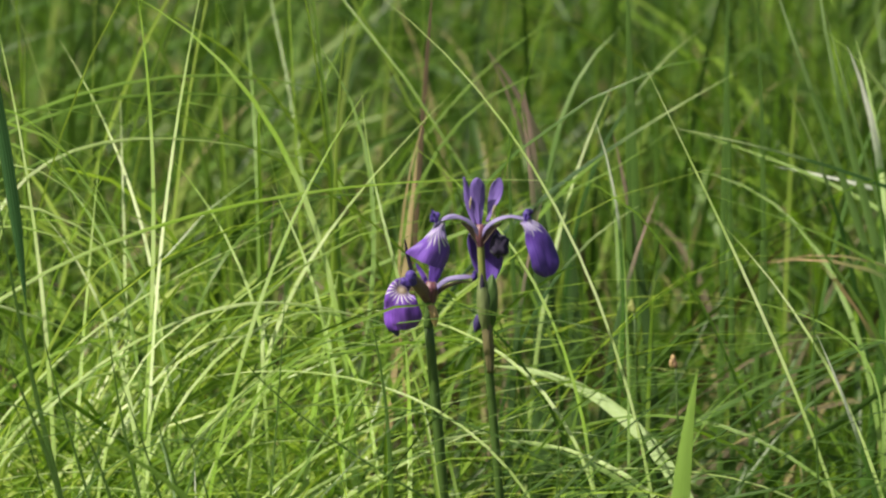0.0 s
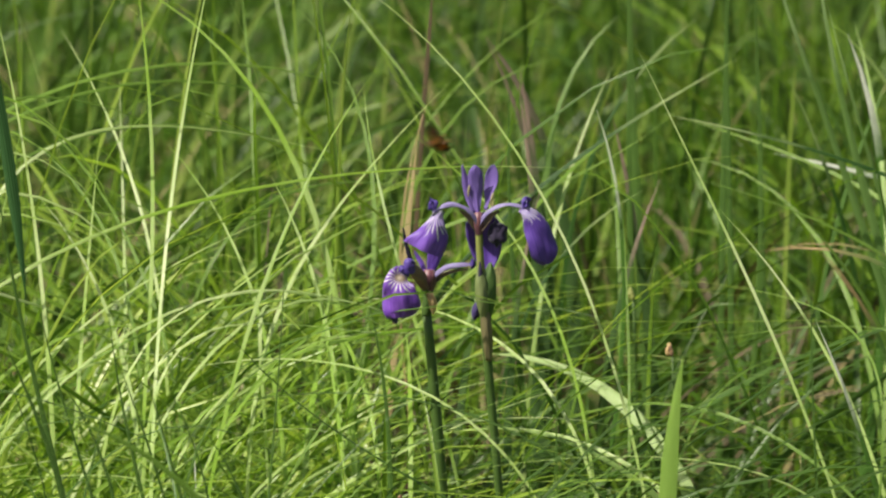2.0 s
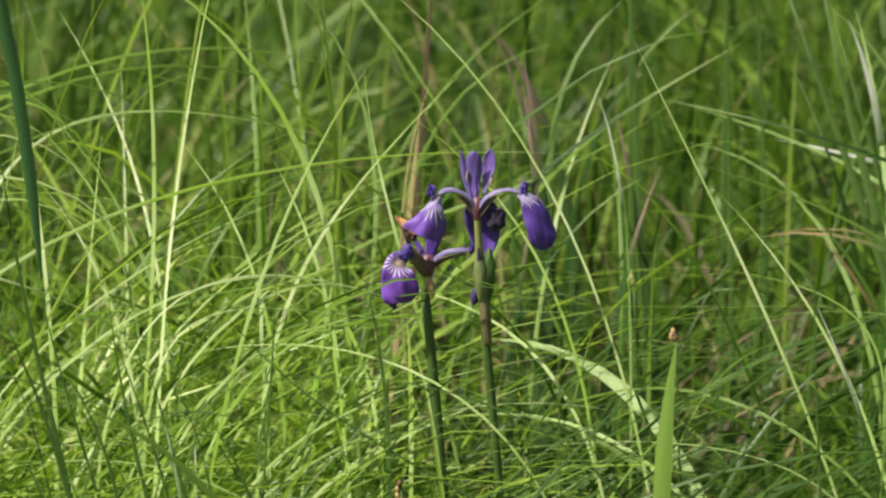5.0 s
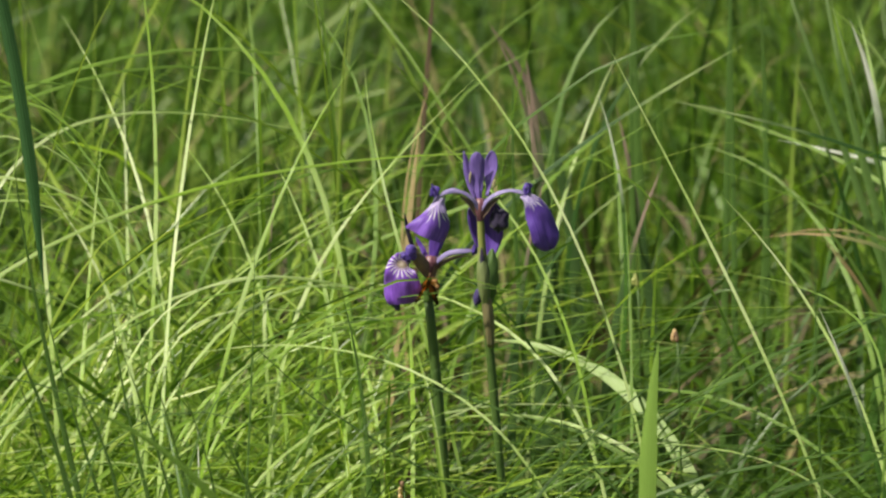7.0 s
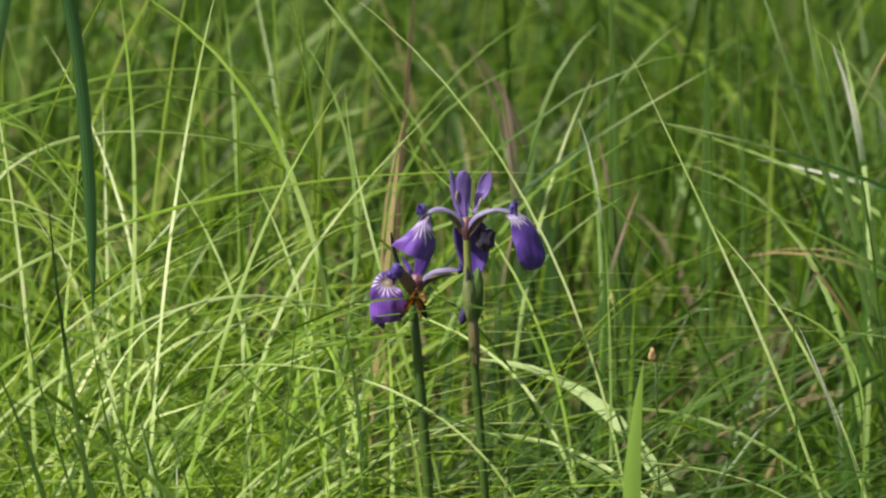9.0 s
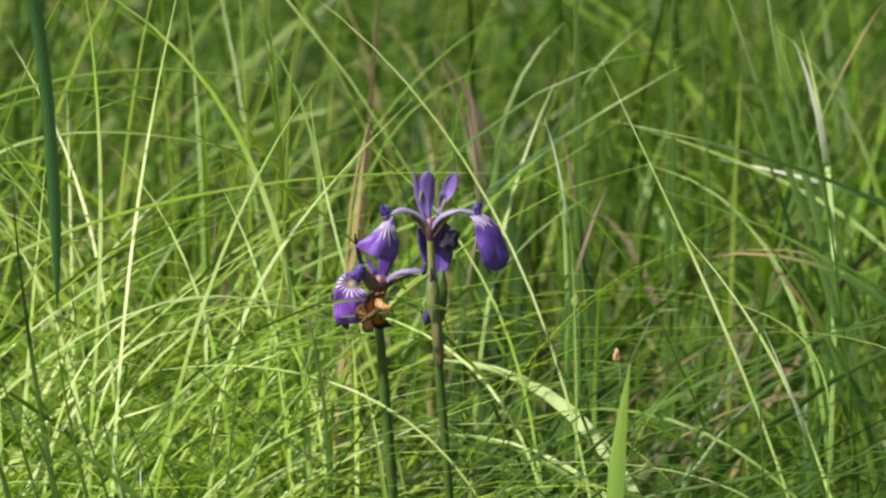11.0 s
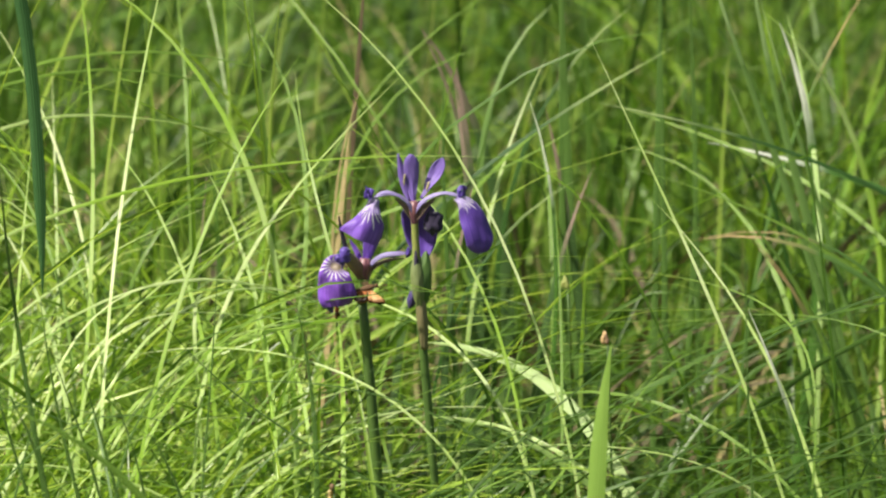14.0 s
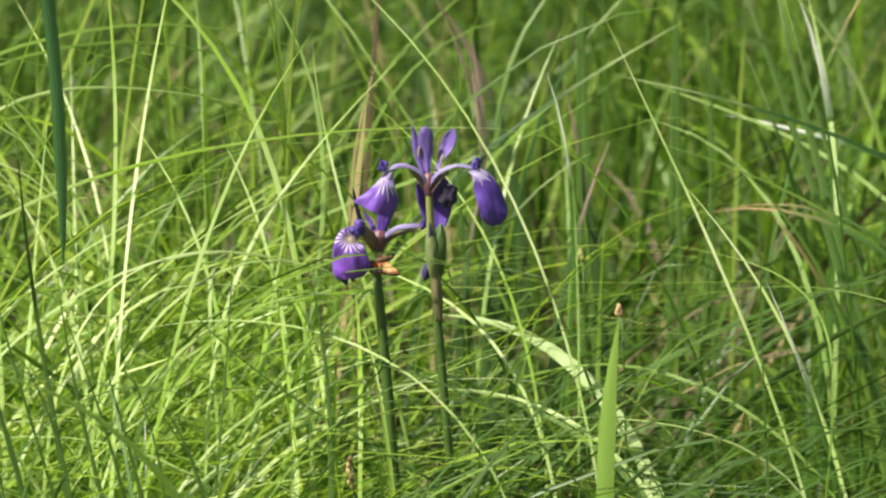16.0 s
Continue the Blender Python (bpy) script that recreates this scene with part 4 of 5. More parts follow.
blade('pale', (-0.294, 0.100, -0.005), (-0.692, 0.100, 0.054), (-0.371, 0.100, 0.772), (-0.201, 0.100, 0.547), 0.0024)
blade('pale', (-0.289, 0.050, -0.005), (-0.750, 0.050, 0.176), (-0.331, 0.050, 0.754), (-0.180, 0.050, 0.517), 0.0027)
blade('yellow', (-0.292, 0.050, -0.005), (-0.671, 0.050, 0.057), (-0.360, 0.050, 0.733), (-0.190, 0.050, 0.517), 0.0024)
blade('yellow', (-0.294, 0.200, -0.005), (-0.843, 0.200, 0.159), (-0.281, 0.200, 0.825), (-0.199, 0.200, 0.520), 0.0028)
blade('yellow', (-0.286, 0.150, -0.005), (-0.491, 0.150, 0.243), (-0.276, 0.150, 0.401), (-0.256, 0.150, 0.616), 0.0024)
blade('green', (-0.257, 0.300, -0.005), (-0.238, 0.300, 0.187), (-0.218, 0.300, 0.405), (-0.281, 0.300, 0.607), 0.0028)
blade('white', (0.118, 0.350, -0.005), (0.019, 0.350, 0.153), (0.162, 0.350, 0.390), (0.096, 0.350, 0.576), 0.0032)
blade('tipped', (0.049, 0.450, -0.005), (-0.140, 0.450, 0.376), (-0.008, 0.450, 0.479), (0.191, 0.450, 0.593), 0.0036)
blade('tipped', (0.085, 0.600, -0.005), (0.133, 0.600, 0.154), (-0.007, 0.600, 0.469), (0.169, 0.600, 0.597), 0.0037)
blade('tipped', (0.266, 0.500, -0.005), (0.274, 0.500, 0.183), (0.312, 0.500, 0.392), (0.222, 0.500, 0.572), 0.0033)
blade('tipped', (0.339, 0.400, -0.005), (0.586, 0.400, 0.419), (0.369, 0.400, 0.521), (0.137, 0.400, 0.565), 0.0029)
blade('tipped', (0.058, 0.400, -0.005), (0.062, 0.400, 0.132), (-0.042, 0.400, 0.427), (0.130, 0.400, 0.516), 0.0032)
blade('green', (-0.039, 0.700, -0.005), (-0.104, 0.700, 0.219), (-0.112, 0.700, 0.484), (0.085, 0.700, 0.595), 0.0037)
blade('rusty', (0.343, 0.380, -0.005), (0.518, 0.380, 0.102), (0.402, 0.380, 0.520), (0.201, 0.380, 0.479), 0.0036)
blade('rusty', (0.301, 0.380, -0.005), (0.261, 0.380, 0.108), (0.358, 0.380, 0.356), (0.239, 0.380, 0.481), 0.0032)
blade('green', (0.306, 0.350, -0.005), (0.322, 0.350, 0.125), (0.359, 0.350, 0.429), (0.190, 0.350, 0.535), 0.0036)
blade('broad', (0.159, 0.020, -0.005), (0.275, 0.020, 0.116), (0.210, 0.020, 0.431), (0.023, 0.020, 0.434), 0.0038)
blade('pale', (0.164, -0.050, -0.005), (0.405, -0.050, 0.438), (0.191, -0.050, 0.451), (-0.005, -0.050, 0.417), 0.0014)
blade('white', (0.278, -0.020, -0.005), (0.299, -0.020, 0.156), (0.299, -0.020, 0.345), (0.224, -0.020, 0.506), 0.0034)
blade('white', (-0.150, 0.030, -0.005), (-0.155, 0.030, 0.137), (-0.146, 0.030, 0.279), (-0.151, 0.030, 0.427), 0.0024)
blade('pale', (-0.165, -0.030, -0.005), (-0.170, -0.030, 0.016), (-0.082, -0.030, 0.396), (-0.246, -0.030, 0.438), 0.0020)
blade('pale', (-0.158, -0.050, -0.005), (0.060, -0.050, 0.314), (-0.100, -0.050, 0.454), (-0.279, -0.050, 0.409), 0.0020)
blade('pale', (-0.207, 0.000, -0.005), (-0.204, 0.000, 0.087), (-0.130, 0.000, 0.370), (-0.281, 0.000, 0.441), 0.0027)
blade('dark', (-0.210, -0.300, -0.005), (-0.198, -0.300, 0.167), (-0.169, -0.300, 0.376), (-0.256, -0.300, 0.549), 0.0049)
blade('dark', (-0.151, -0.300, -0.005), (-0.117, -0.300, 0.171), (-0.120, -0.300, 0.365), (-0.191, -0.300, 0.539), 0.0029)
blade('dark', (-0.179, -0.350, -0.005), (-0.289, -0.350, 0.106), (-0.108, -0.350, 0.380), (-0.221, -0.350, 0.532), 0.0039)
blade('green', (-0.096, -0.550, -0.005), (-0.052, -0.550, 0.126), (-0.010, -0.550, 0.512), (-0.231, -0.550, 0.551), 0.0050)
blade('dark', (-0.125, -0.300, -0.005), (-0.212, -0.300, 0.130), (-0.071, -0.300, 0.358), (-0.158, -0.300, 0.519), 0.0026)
blade('green', (0.045, -0.200, -0.005), (-0.146, -0.200, 0.389), (-0.022, -0.200, 0.383), (0.139, -0.200, 0.468), 0.0023)
blade('green', (0.070, 0.250, -0.005), (0.076, 0.250, 0.136), (0.046, 0.250, 0.304), (0.097, 0.250, 0.454), 0.0032)
blade('dark', (0.069, -0.120, -0.005), (0.090, -0.120, 0.157), (0.066, -0.120, 0.327), (0.069, -0.120, 0.500), 0.0013)
blade('dark', (0.120, 0.500, -0.005), (0.142, 0.500, 0.199), (0.113, 0.500, 0.421), (0.120, 0.500, 0.641), 0.0051)
blade('dark', (0.184, 0.500, -0.005), (0.191, 0.500, 0.200), (0.187, 0.500, 0.418), (0.182, 0.500, 0.638), 0.0044)
blade('dark', (0.206, 0.500, -0.005), (0.166, 0.500, 0.183), (0.219, 0.500, 0.387), (0.204, 0.500, 0.590), 0.0040)
blade('dark', (0.043, 0.350, -0.005), (0.096, 0.350, 0.191), (0.034, 0.350, 0.392), (0.043, 0.350, 0.599), 0.0043)
blade('yellow', (0.133, 0.450, -0.005), (0.143, 0.450, 0.145), (0.123, 0.450, 0.305), (0.136, 0.450, 0.466), 0.0033)
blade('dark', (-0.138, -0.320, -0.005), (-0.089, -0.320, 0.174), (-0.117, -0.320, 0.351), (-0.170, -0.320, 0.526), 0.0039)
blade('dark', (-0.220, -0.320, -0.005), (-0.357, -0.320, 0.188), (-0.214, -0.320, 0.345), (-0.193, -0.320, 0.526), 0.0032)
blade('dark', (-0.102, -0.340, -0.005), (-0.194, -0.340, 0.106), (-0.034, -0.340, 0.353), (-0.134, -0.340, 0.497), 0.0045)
blade('withered', (0.056, 0.450, -0.005), (0.032, 0.450, 0.179), (0.083, 0.450, 0.375), (0.050, 0.450, 0.570), 0.0087)
blade('withered', (0.117, 0.420, -0.005), (0.111, 0.420, 0.170), (0.068, 0.420, 0.352), (0.138, 0.420, 0.519), 0.0072)
blade('withered', (0.049, 0.300, -0.005), (0.065, 0.300, 0.168), (0.015, 0.300, 0.354), (0.062, 0.300, 0.533), 0.0064)
blade('withered', (0.055, 0.600, -0.005), (0.029, 0.600, 0.177), (0.123, 0.600, 0.401), (0.029, 0.600, 0.582), 0.0066)
blade('withered', (-0.109, 0.350, -0.005), (-0.104, 0.350, 0.171), (-0.125, 0.350, 0.349), (-0.106, 0.350, 0.532), 0.0032)
blade('straw', (-0.026, 0.400, -0.005), (0.072, 0.400, 0.155), (-0.083, 0.400, 0.397), (-0.006, 0.400, 0.584), 0.0018)
blade('yellow', (0.306, 0.600, -0.005), (0.265, 0.600, 0.126), (0.424, 0.600, 0.476), (0.241, 0.600, 0.601), 0.0044)
blade('green', (-0.017, 0.500, -0.005), (0.038, 0.500, 0.003), (-0.151, 0.500, 0.549), (0.078, 0.500, 0.586), 0.0033)
blade('green', (0.042, 0.450, -0.005), (-0.330, 0.450, 0.568), (0.024, 0.450, 0.409), (0.168, 0.450, 0.576), 0.0029)
blade('green', (0.300, 0.400, -0.005), (0.503, 0.400, 0.329), (0.354, 0.400, 0.477), (0.146, 0.400, 0.526), 0.0029)
blade('rusty', (0.251, 0.600, -0.005), (0.234, 0.600, 0.178), (0.204, 0.600, 0.430), (0.322, 0.600, 0.612), 0.0029)
# the long dark leaf that hangs over in front, its tip downwards
blade("hanging", (-0.275, -0.120, 0.000), (-0.290, -0.120, 0.891), (-0.198, -0.120, 0.897), (-0.196, -0.120, 0.531), 0.0086, fold=0.7, rings=60, taper=0.06,
      sway=[(0, -5.40), (3.5, -5.40), (6.5, -3.59), (7, -4.51), (7.5, -5.13), (8, -4.68), (8.5, -2.84), (9, 0.00), (12.5, 0.00), (14.5, -0.14), (16, 0.17)])


# ---- irises ----
def cm(origin, *pts):
    return [tuple(np.asarray(origin) + np.asarray(q) / 100) for q in pts]


def root_thing(name, x, y, label, category):
    e = new(name)
    e.empty_display_size = 0.05
    e.location = (x, y, 0)
    return tagged(e, label, category, "irises in bloom")


LOOSE = []      # the petal that flutters, with its foot


def build_iris_high():
    O = np.array([0.0224, 0.0000, 0.5624])
    rx = 0.052
    it = root_thing("iris", rx, O[1], "tall purple blue-flag iris with drooping veined falls", "flower")
    o = O - np.array([rx, O[1], 0])
    C = lambda *p: cm(o, *p)
    part("stem", tube("stem", [(0, 0, -0.01), (0.002, 0, 0.25), C((0.55, 0, -11))[0], C((0.2, 0, -3.6))[0]], [0.0022, 0.002, 0.0021, 0.0027, 0.0026], STEM), it)
    part("ovary", tube("ovary", C((0.3, 0, -4.2), (0.15, 0, -3), (0.06, 0, -1.8), (0.03, 0, -0.6)), [0.002, 0.0024, 0.0023, 0.0022, 0.0022], OVARY), it)
    part("flower_tube", tube("flower_tube", C((0.03, 0, -0.75), (0.01, 0, -0.4), (0, 0.05, 0.0), (0, 0.1, 0.6)), [0.0023, 0.0026, 0.0031, 0.0037, 0.0040, 0.0036, 0.002], TUBE, 14), it, "reddish purple streaked flower tube")
    part("spathe", petal("spathe", C((0.45, -0.3, -5.9), (0.5, -0.6, -4.9), (0.55, -0.6, -4), (0.72, -0.35, -2.4)), [0.004, 0.008, 0.0098, 0.0098, 0.008, 0.004], SPATHE, cup=0.2), it, "green sheathing bract", 0.0006)
    part("spathe", petal("spathe", C((0.62, -0.3, -8.4), (0.55, -0.6, -7.0), (0.42, -0.6, -5.8), (0.32, -0.45, -4.7)), [0.0035, 0.0058, 0.0066, 0.0055, 0.003], PAPERY, cup=0.3), it, "papery brown bract", 0.0005)
    part("spathe", petal("spathe", C((0.36, -0.5, -5.9), (0.26, -0.8, -4.8), (0.18, -0.8, -4.0), (0.06, -0.5, -2.6)), [0.003, 0.007, 0.0082, 0.0072, 0.003], PALE_SPATHE, cup=0.3), it, "greyish green inner bract", 0.0005)
    part("bract_tip", petal("bract_tip", C((0.12, -0.75, -3.4), (0.12, -0.75, -3.0), (0.1, -0.7, -2.7), (0.08, -0.6, -2.3)), [0.002, 0.0026, 0.002, 0.001], WITHERED, cup=0.2), it, "blackish withered bract tip", 0.0004)
    part("bud_tip", petal("bud_tip", C((0.15, -0.2, -4.6), (0.0, -0.3, -5.0), (-0.15, -0.3, -5.4), (-0.28, -0.3, -5.9)), [0.002, 0.0055, 0.006, 0.002], DARK_TIP, cup=0.3), it, "dark purple withered bud tip", 0.0006)
    # standards
    part("standard", petal("standard", C((-0.05, 0.2, 0.3), (-0.08, 0.5, 1.2), (-0.2, 0.5, 2.3), (-0.17, 0.3, 3.4)), [0.002, 0.0035, 0.0055, 0.0078, 0.0088, 0.009, 0.0075], STANDARD, cup=0.14, seed=1, ruffle=0.0003), it, thick=0.0004)
    part("standard", petal("standard", C((-0.3, 0.4, 0.5), (-0.62, 0.6, 1.3), (-0.74, 0.8, 2.3), (-0.98, 0.7, 3.38)), [0.0015, 0.003, 0.0044, 0.0050, 0.0046, 0.003, 0.001], STANDARD, face=(0.15, -1, 0), cup=0.16, seed=3, end=0.3, ruffle=0.0003), it, thick=0.0004)
    tilt = part("standard", petal("standard", C((0.42, 0.3, 0.7), (0.6, 0.6, 1.3), (0.98, 0.75, 2.1), (1.34, 0.6, 3.28)), [0.0015, 0.0022, 0.004, 0.0072, 0.0085, 0.0085, 0.006], STANDARD, face=(-0.5, -1, 0.3), cup=-0.14, seed=2, ruffle=0.0004), it, thick=0.0004)
    LOOSE.append((tilt, Vector(C((0.42, 0.3, 0.7))[0])))
    # style arms with their crests
    for sgn, pts, crest in ((-1, ((-0.02, -0.2, -0.1), (-0.5, -0.3, 0.95), (-1.45, -0.45, 1.55), (-2.45, -0.55, 0.85)), (-2.64, -0.5, 1.02)),
                            (1, ((0.05, -0.2, -0.1), (0.5, -0.3, 0.85), (1.5, -0.4, 1.45), (2.65, -0.45, 0.95)), (2.75, -0.4, 1.12))):
        arm = part("style_arm", petal("style_arm", C(*pts), [0.0026, 0.0030, 0.0032, 0.0033, 0.0034], STYLE, face=(0, -0.6, 1), cup=0.2, seed=4, ruffle=0.0003), it, "pale lilac arching style arm", 0.0006)
        a, b_, d = crest
        part("crest", petal("crest", C((a + 0.1 * sgn, b_, d - 0.35), (a - 0.1 * sgn, b_ - 0.1, d + 0.1), (a - 0.1 * sgn, b_, d + 0.4), (a + 0.25 * sgn, b_ + 0.2, d + 0.35)), [0.002, 0.0034, 0.003, 0.001], CREST, face=(-0.5 * sgn, -1, 0.2), cup=0.5, ruffle=0.0009, seed=5), arm, "dark violet curled crest", 0.0004)
        part("crest", petal("crest", C((a, b_ - 0.1, d - 0.3), (a + 0.25 * sgn, b_ - 0.25, d), (a + 0.35 * sgn, b_ - 0.2, d + 0.25), (a + 0.2 * sgn, b_ - 0.1, d + 0.55)), [0.002, 0.0032, 0.0028, 0.001], CREST, face=(0.8 * sgn, -1, 0), cup=-0.4, ruffle=0.0008, seed=6), arm, "dark violet curled crest", 0.0004)
        haft = [tuple(np.array(q) + (0, 0.02, d)) for q, d in zip(pts, (-0.35, -0.3, -0.22, -0.15))]
        haft = [tuple(q) for q in bezier(haft, [0, 0.15, 0.32, 0.55])]
        part("haft", petal("haft", C(*haft), [0.004, 0.0048, 0.004, 0.0028, 0.0012], HAFT, face=(0, -1, 0.8), cup=-0.2, seed=7), it, "brownish green underside of the petal base", 0.0005)
    part("anther", tube("anther", C((-0.6, 0.3, 1.5), (-0.62, 0.3, 1.7), (-0.6, 0.3, 2.0), (-0.55, 0.3, 2.2)), [0.0004, 0.0007, 0.0004], ANTHER, 6, 6), it, "cream anther")
    part("anther", tube("anther", C((0.75, 0.2, 1.2), (0.8, 0.2, 1.4), (0.85, 0.2, 1.6), (0.9, 0.2, 1.75)), [0.0005, 0.0009, 0.0005], ANTHER, 6, 6), it, "cream anther")
    # falls
    part("fall", petal("fall", C((-2.2, -0.5, 0.85), (-2.75, -0.8, 0.5), (-2.8, -1.0, -0.4), (-3.3, -0.9, -1.6)), [(0.0015, 0.001), (0.003, 0.002), (0.005, 0.0028), (0.007, 0.004), (0.0088, 0.006), (0.0098, 0.0088), (0.0100, 0.0118), (0.0092, 0.0146)], FALL_LEFT, face=(-0.3, -1, 0.25), cup=0.05, end=0.04, ruffle=0.0013, seed=8, fold=0.7, crinkle=0.0005), it, "violet drooping fall with white veins", 0.0004)
    part("fall", petal("fall", C((2.5, -0.45, 0.9), (3.2, -0.75, 0.75), (3.70, -0.9, -0.75), (4.12, -0.6, -2.42)), [(0.0015, 0.0015), (0.0030, 0.0030), (0.0058, 0.0046), (0.0078, 0.0062), (0.0088, 0.0076), (0.0092, 0.0086), (0.0092, 0.0090), (0.0078, 0.0078)], FALL_SIDE, face=(0.3, -1, 0.1), cup=0.1, ruffle=0.0010, seed=9, end=0.9, crinkle=0.0006), it, "deep violet drooping fall with white veins", 0.0004)
    part("fall", petal("fall", C((0.05, 0.5, 0.1), (0.15, 1.5, 0.4), (0.35, 1.8, -0.8), (0.62, 1.4, -3.3)), [0.006, 0.014, 0.020, 0.022, 0.019, 0.010], FALL_SIDE, face=(0, 1, 0.2), cup=0.2, ruffle=0.0008, seed=10), it, "shaded violet fall hanging behind the stalk", 0.0004)
    part("withered_petal", blob("withered_petal", C((1.15, 0.1, -0.75))[0], (0.0055, 0.004, 0.0065), WITHERED, 3, 0.55), it, "crumpled blackish withered petal")
    return it


def build_iris_low():
    O = np.array([-0.0075, 0.0200, 0.5199])
    rx = 0.02
    it = root_thing("iris", rx, O[1], "lower purple iris bloom with a white-veined fall", "flower")
    o = O - np.array([rx, O[1], 0])
    C = lambda *p: cm(o, *p)
    part("stem", tube("stem", [(0, 0, -0.01), (-0.004, 0, 0.22), C((0.7, 0, -10))[0], C((-0.15, 0, -1.5))[0]], [0.0022, 0.0023, 0.0026, 0.0033, 0.0028], STEM), it)
    part("ovary", tube("ovary", C((-0.15, 0, -1.8), (-0.12, 0, -1.2), (-0.02, 0, -0.6), (0, 0, 0.1)), [0.003, 0.0031, 0.0027, 0.0030], STEM), it)
    part("flower_tube", tube("flower_tube", C((0, 0, -0.3), (0, 0, 0.1), (0, 0, 0.5), (0.05, 0.1, 1.0)), [0.0026, 0.0034, 0.0046, 0.005, 0.003], TUBE, 14), it, "reddish purple streaked flower tube")
    part("spathe", petal("spathe", C((-0.05, -0.3, -0.35), (0.2, -0.5, -0.6), (0.3, -0.5, -1.1), (0.25, -0.4, -1.7)), [0.003, 0.005, 0.005, 0.001], TAN, cup=0.2), it, "dry tan papery bract", 0.0004)
    part("standard", petal("standard", C((0, 0.15, 0.1), (0.1, 0.3, 1.0), (0.45, 0.35, 2.2), (0.75, 0.3, 3.4)), [0.003, 0.004, 0.0065, 0.0095, 0.012, 0.009], DEEP, cup=0.15, seed=11), it, thick=0.0004)
    part("standard", petal("standard", C((-0.5, 0.2, 0.4), (-1.1, 0.3, 1.2), (-1.36, 0.3, 2.2), (-1.56, 0.2, 3.55)), [0.003, 0.004, 0.003, 0.0026, 0.0022, 0.001], WITHERED, face=(0.6, -1, 0), cup=0.2, seed=12, end=0.3), it, thick=0.0004)
    part("standard", petal("standard", C((0, 0.3, 0.2), (-0.3, 0.8, 1.0), (-0.6, 1.0, 1.5), (-0.9, 1.0, 2.0)), [0.002, 0.003, 0.003, 0.0025, 0.001], DEEP, face=(0.3, -1, 0), cup=0.1, seed=13), it, thick=0.0004)
    arm = part("style_arm", petal("style_arm", C((0.05, -0.05, 0.1), (0.4, -0.15, 1.1), (1.5, -0.2, 1.45), (2.6, -0.2, 1.3)), [0.003, 0.004, 0.0044, 0.0044, 0.0036], STYLE, face=(0, -0.5, 1), cup=0.25, seed=14, ruffle=0.0003), it, "pale lilac arching style arm", 0.0005)
    part("crest", petal("crest", C((2.5, -0.2, 1.25), (2.65, -0.2, 1.25), (2.7, -0.25, 1.5), (2.62, -0.25, 1.75)), [0.003, 0.004, 0.003, 0.001], CREST, cup=0.3, seed=15), arm, "dark violet curled crest", 0.0004)
    part("haft", petal("haft", C((0, 0, -0.1), (0.45, 0, 0.6), (1.3, 0.05, 1.05), (2.4, 0.1, 1.0)), [0.003, 0.0042, 0.0036, 0.0024, 0.001], HAFT, face=(0, -0.6, 1), cup=-0.2, seed=16), it, "brownish green underside of the petal base", 0.0005)
    arm = part("style_arm", petal("style_arm", C((-0.1, -0.1, -0.1), (-0.55, -0.4, 0.7), (-0.8, -0.7, 1.15), (-1.25, -0.9, 1.35)), [0.006, 0.0078, 0.0074, 0.0064, 0.004], HAFT, face=(-0.3, -1, 0.4), cup=0.3, seed=17), it, "purplish brown style arm", 0.0006)
    part("crest", petal("crest", C((-1.0, -0.9, 1.0), (-1.25, -1.1, 1.45), (-1.3, -1.0, 1.75), (-0.85, -0.9, 1.6)), [0.004, 0.0065, 0.0065, 0.002], CREST, face=(-0.3, -1, 0.3), cup=0.4, ruffle=0.0006, seed=18), arm, "dark violet curled crest", 0.0004)
    part("crest", petal("crest", C((-1.2, -1.0, 1.0), (-1.55, -1.1, 1.2), (-1.65, -1.1, 1.3), (-1.75, -1.0, 1.05)), [0.004, 0.005, 0.005, 0.002], CREST, face=(-0.2, -1, 0.3), cup=0.4, ruffle=0.0006, seed=19), arm, "dark violet curled crest", 0.0004)
    part("fall", petal("fall", C((-1.25, -0.85, 0.75), (-1.95, -1.45, 1.3), (-1.9, -1.5, -0.3), (-1.80, -1.2, -1.70)), [(0.0015, 0.0015), (0.0050, 0.0058), (0.0074, 0.0080), (0.0092, 0.0088), (0.0112, 0.0094), (0.0132, 0.0098), (0.0138, 0.0098), (0.0096, 0.0080)], FALL, face=(-0.12, -1, 0.12), cup=0.08, ruffle=0.0020, seed=20, end=0.3, crinkle=0.0007), it, "violet fall with bold white and yellow veins", 0.0004)
    part("petal_tip", petal("petal_tip", C((-1.95, -1.0, -1.1), (-2.15, -1.1, -1.5), (-2.2, -1.1, -1.75), (-1.95, -1.0, -2.15)), [0.005, 0.007, 0.006, 0.002], DARK_TIP, face=(-0.6, -1, 0), cup=0.2, seed=21), it, "dark curled tip of the fall", 0.0004)
    part("fall", petal("fall", C((0.0, 0.4, 0.2), (0.1, 1.2, 0.6), (0.1, 1.6, -0.1), (0.05, 1.6, -0.8)), [0.004, 0.007, 0.007, 0.003], HAFT, face=(0, 1, 0.2), cup=0.2, seed=22), it, thick=0.0004)
    return it


IRIS_HIGH = build_iris_high()
IRIS_LOW = build_iris_low()


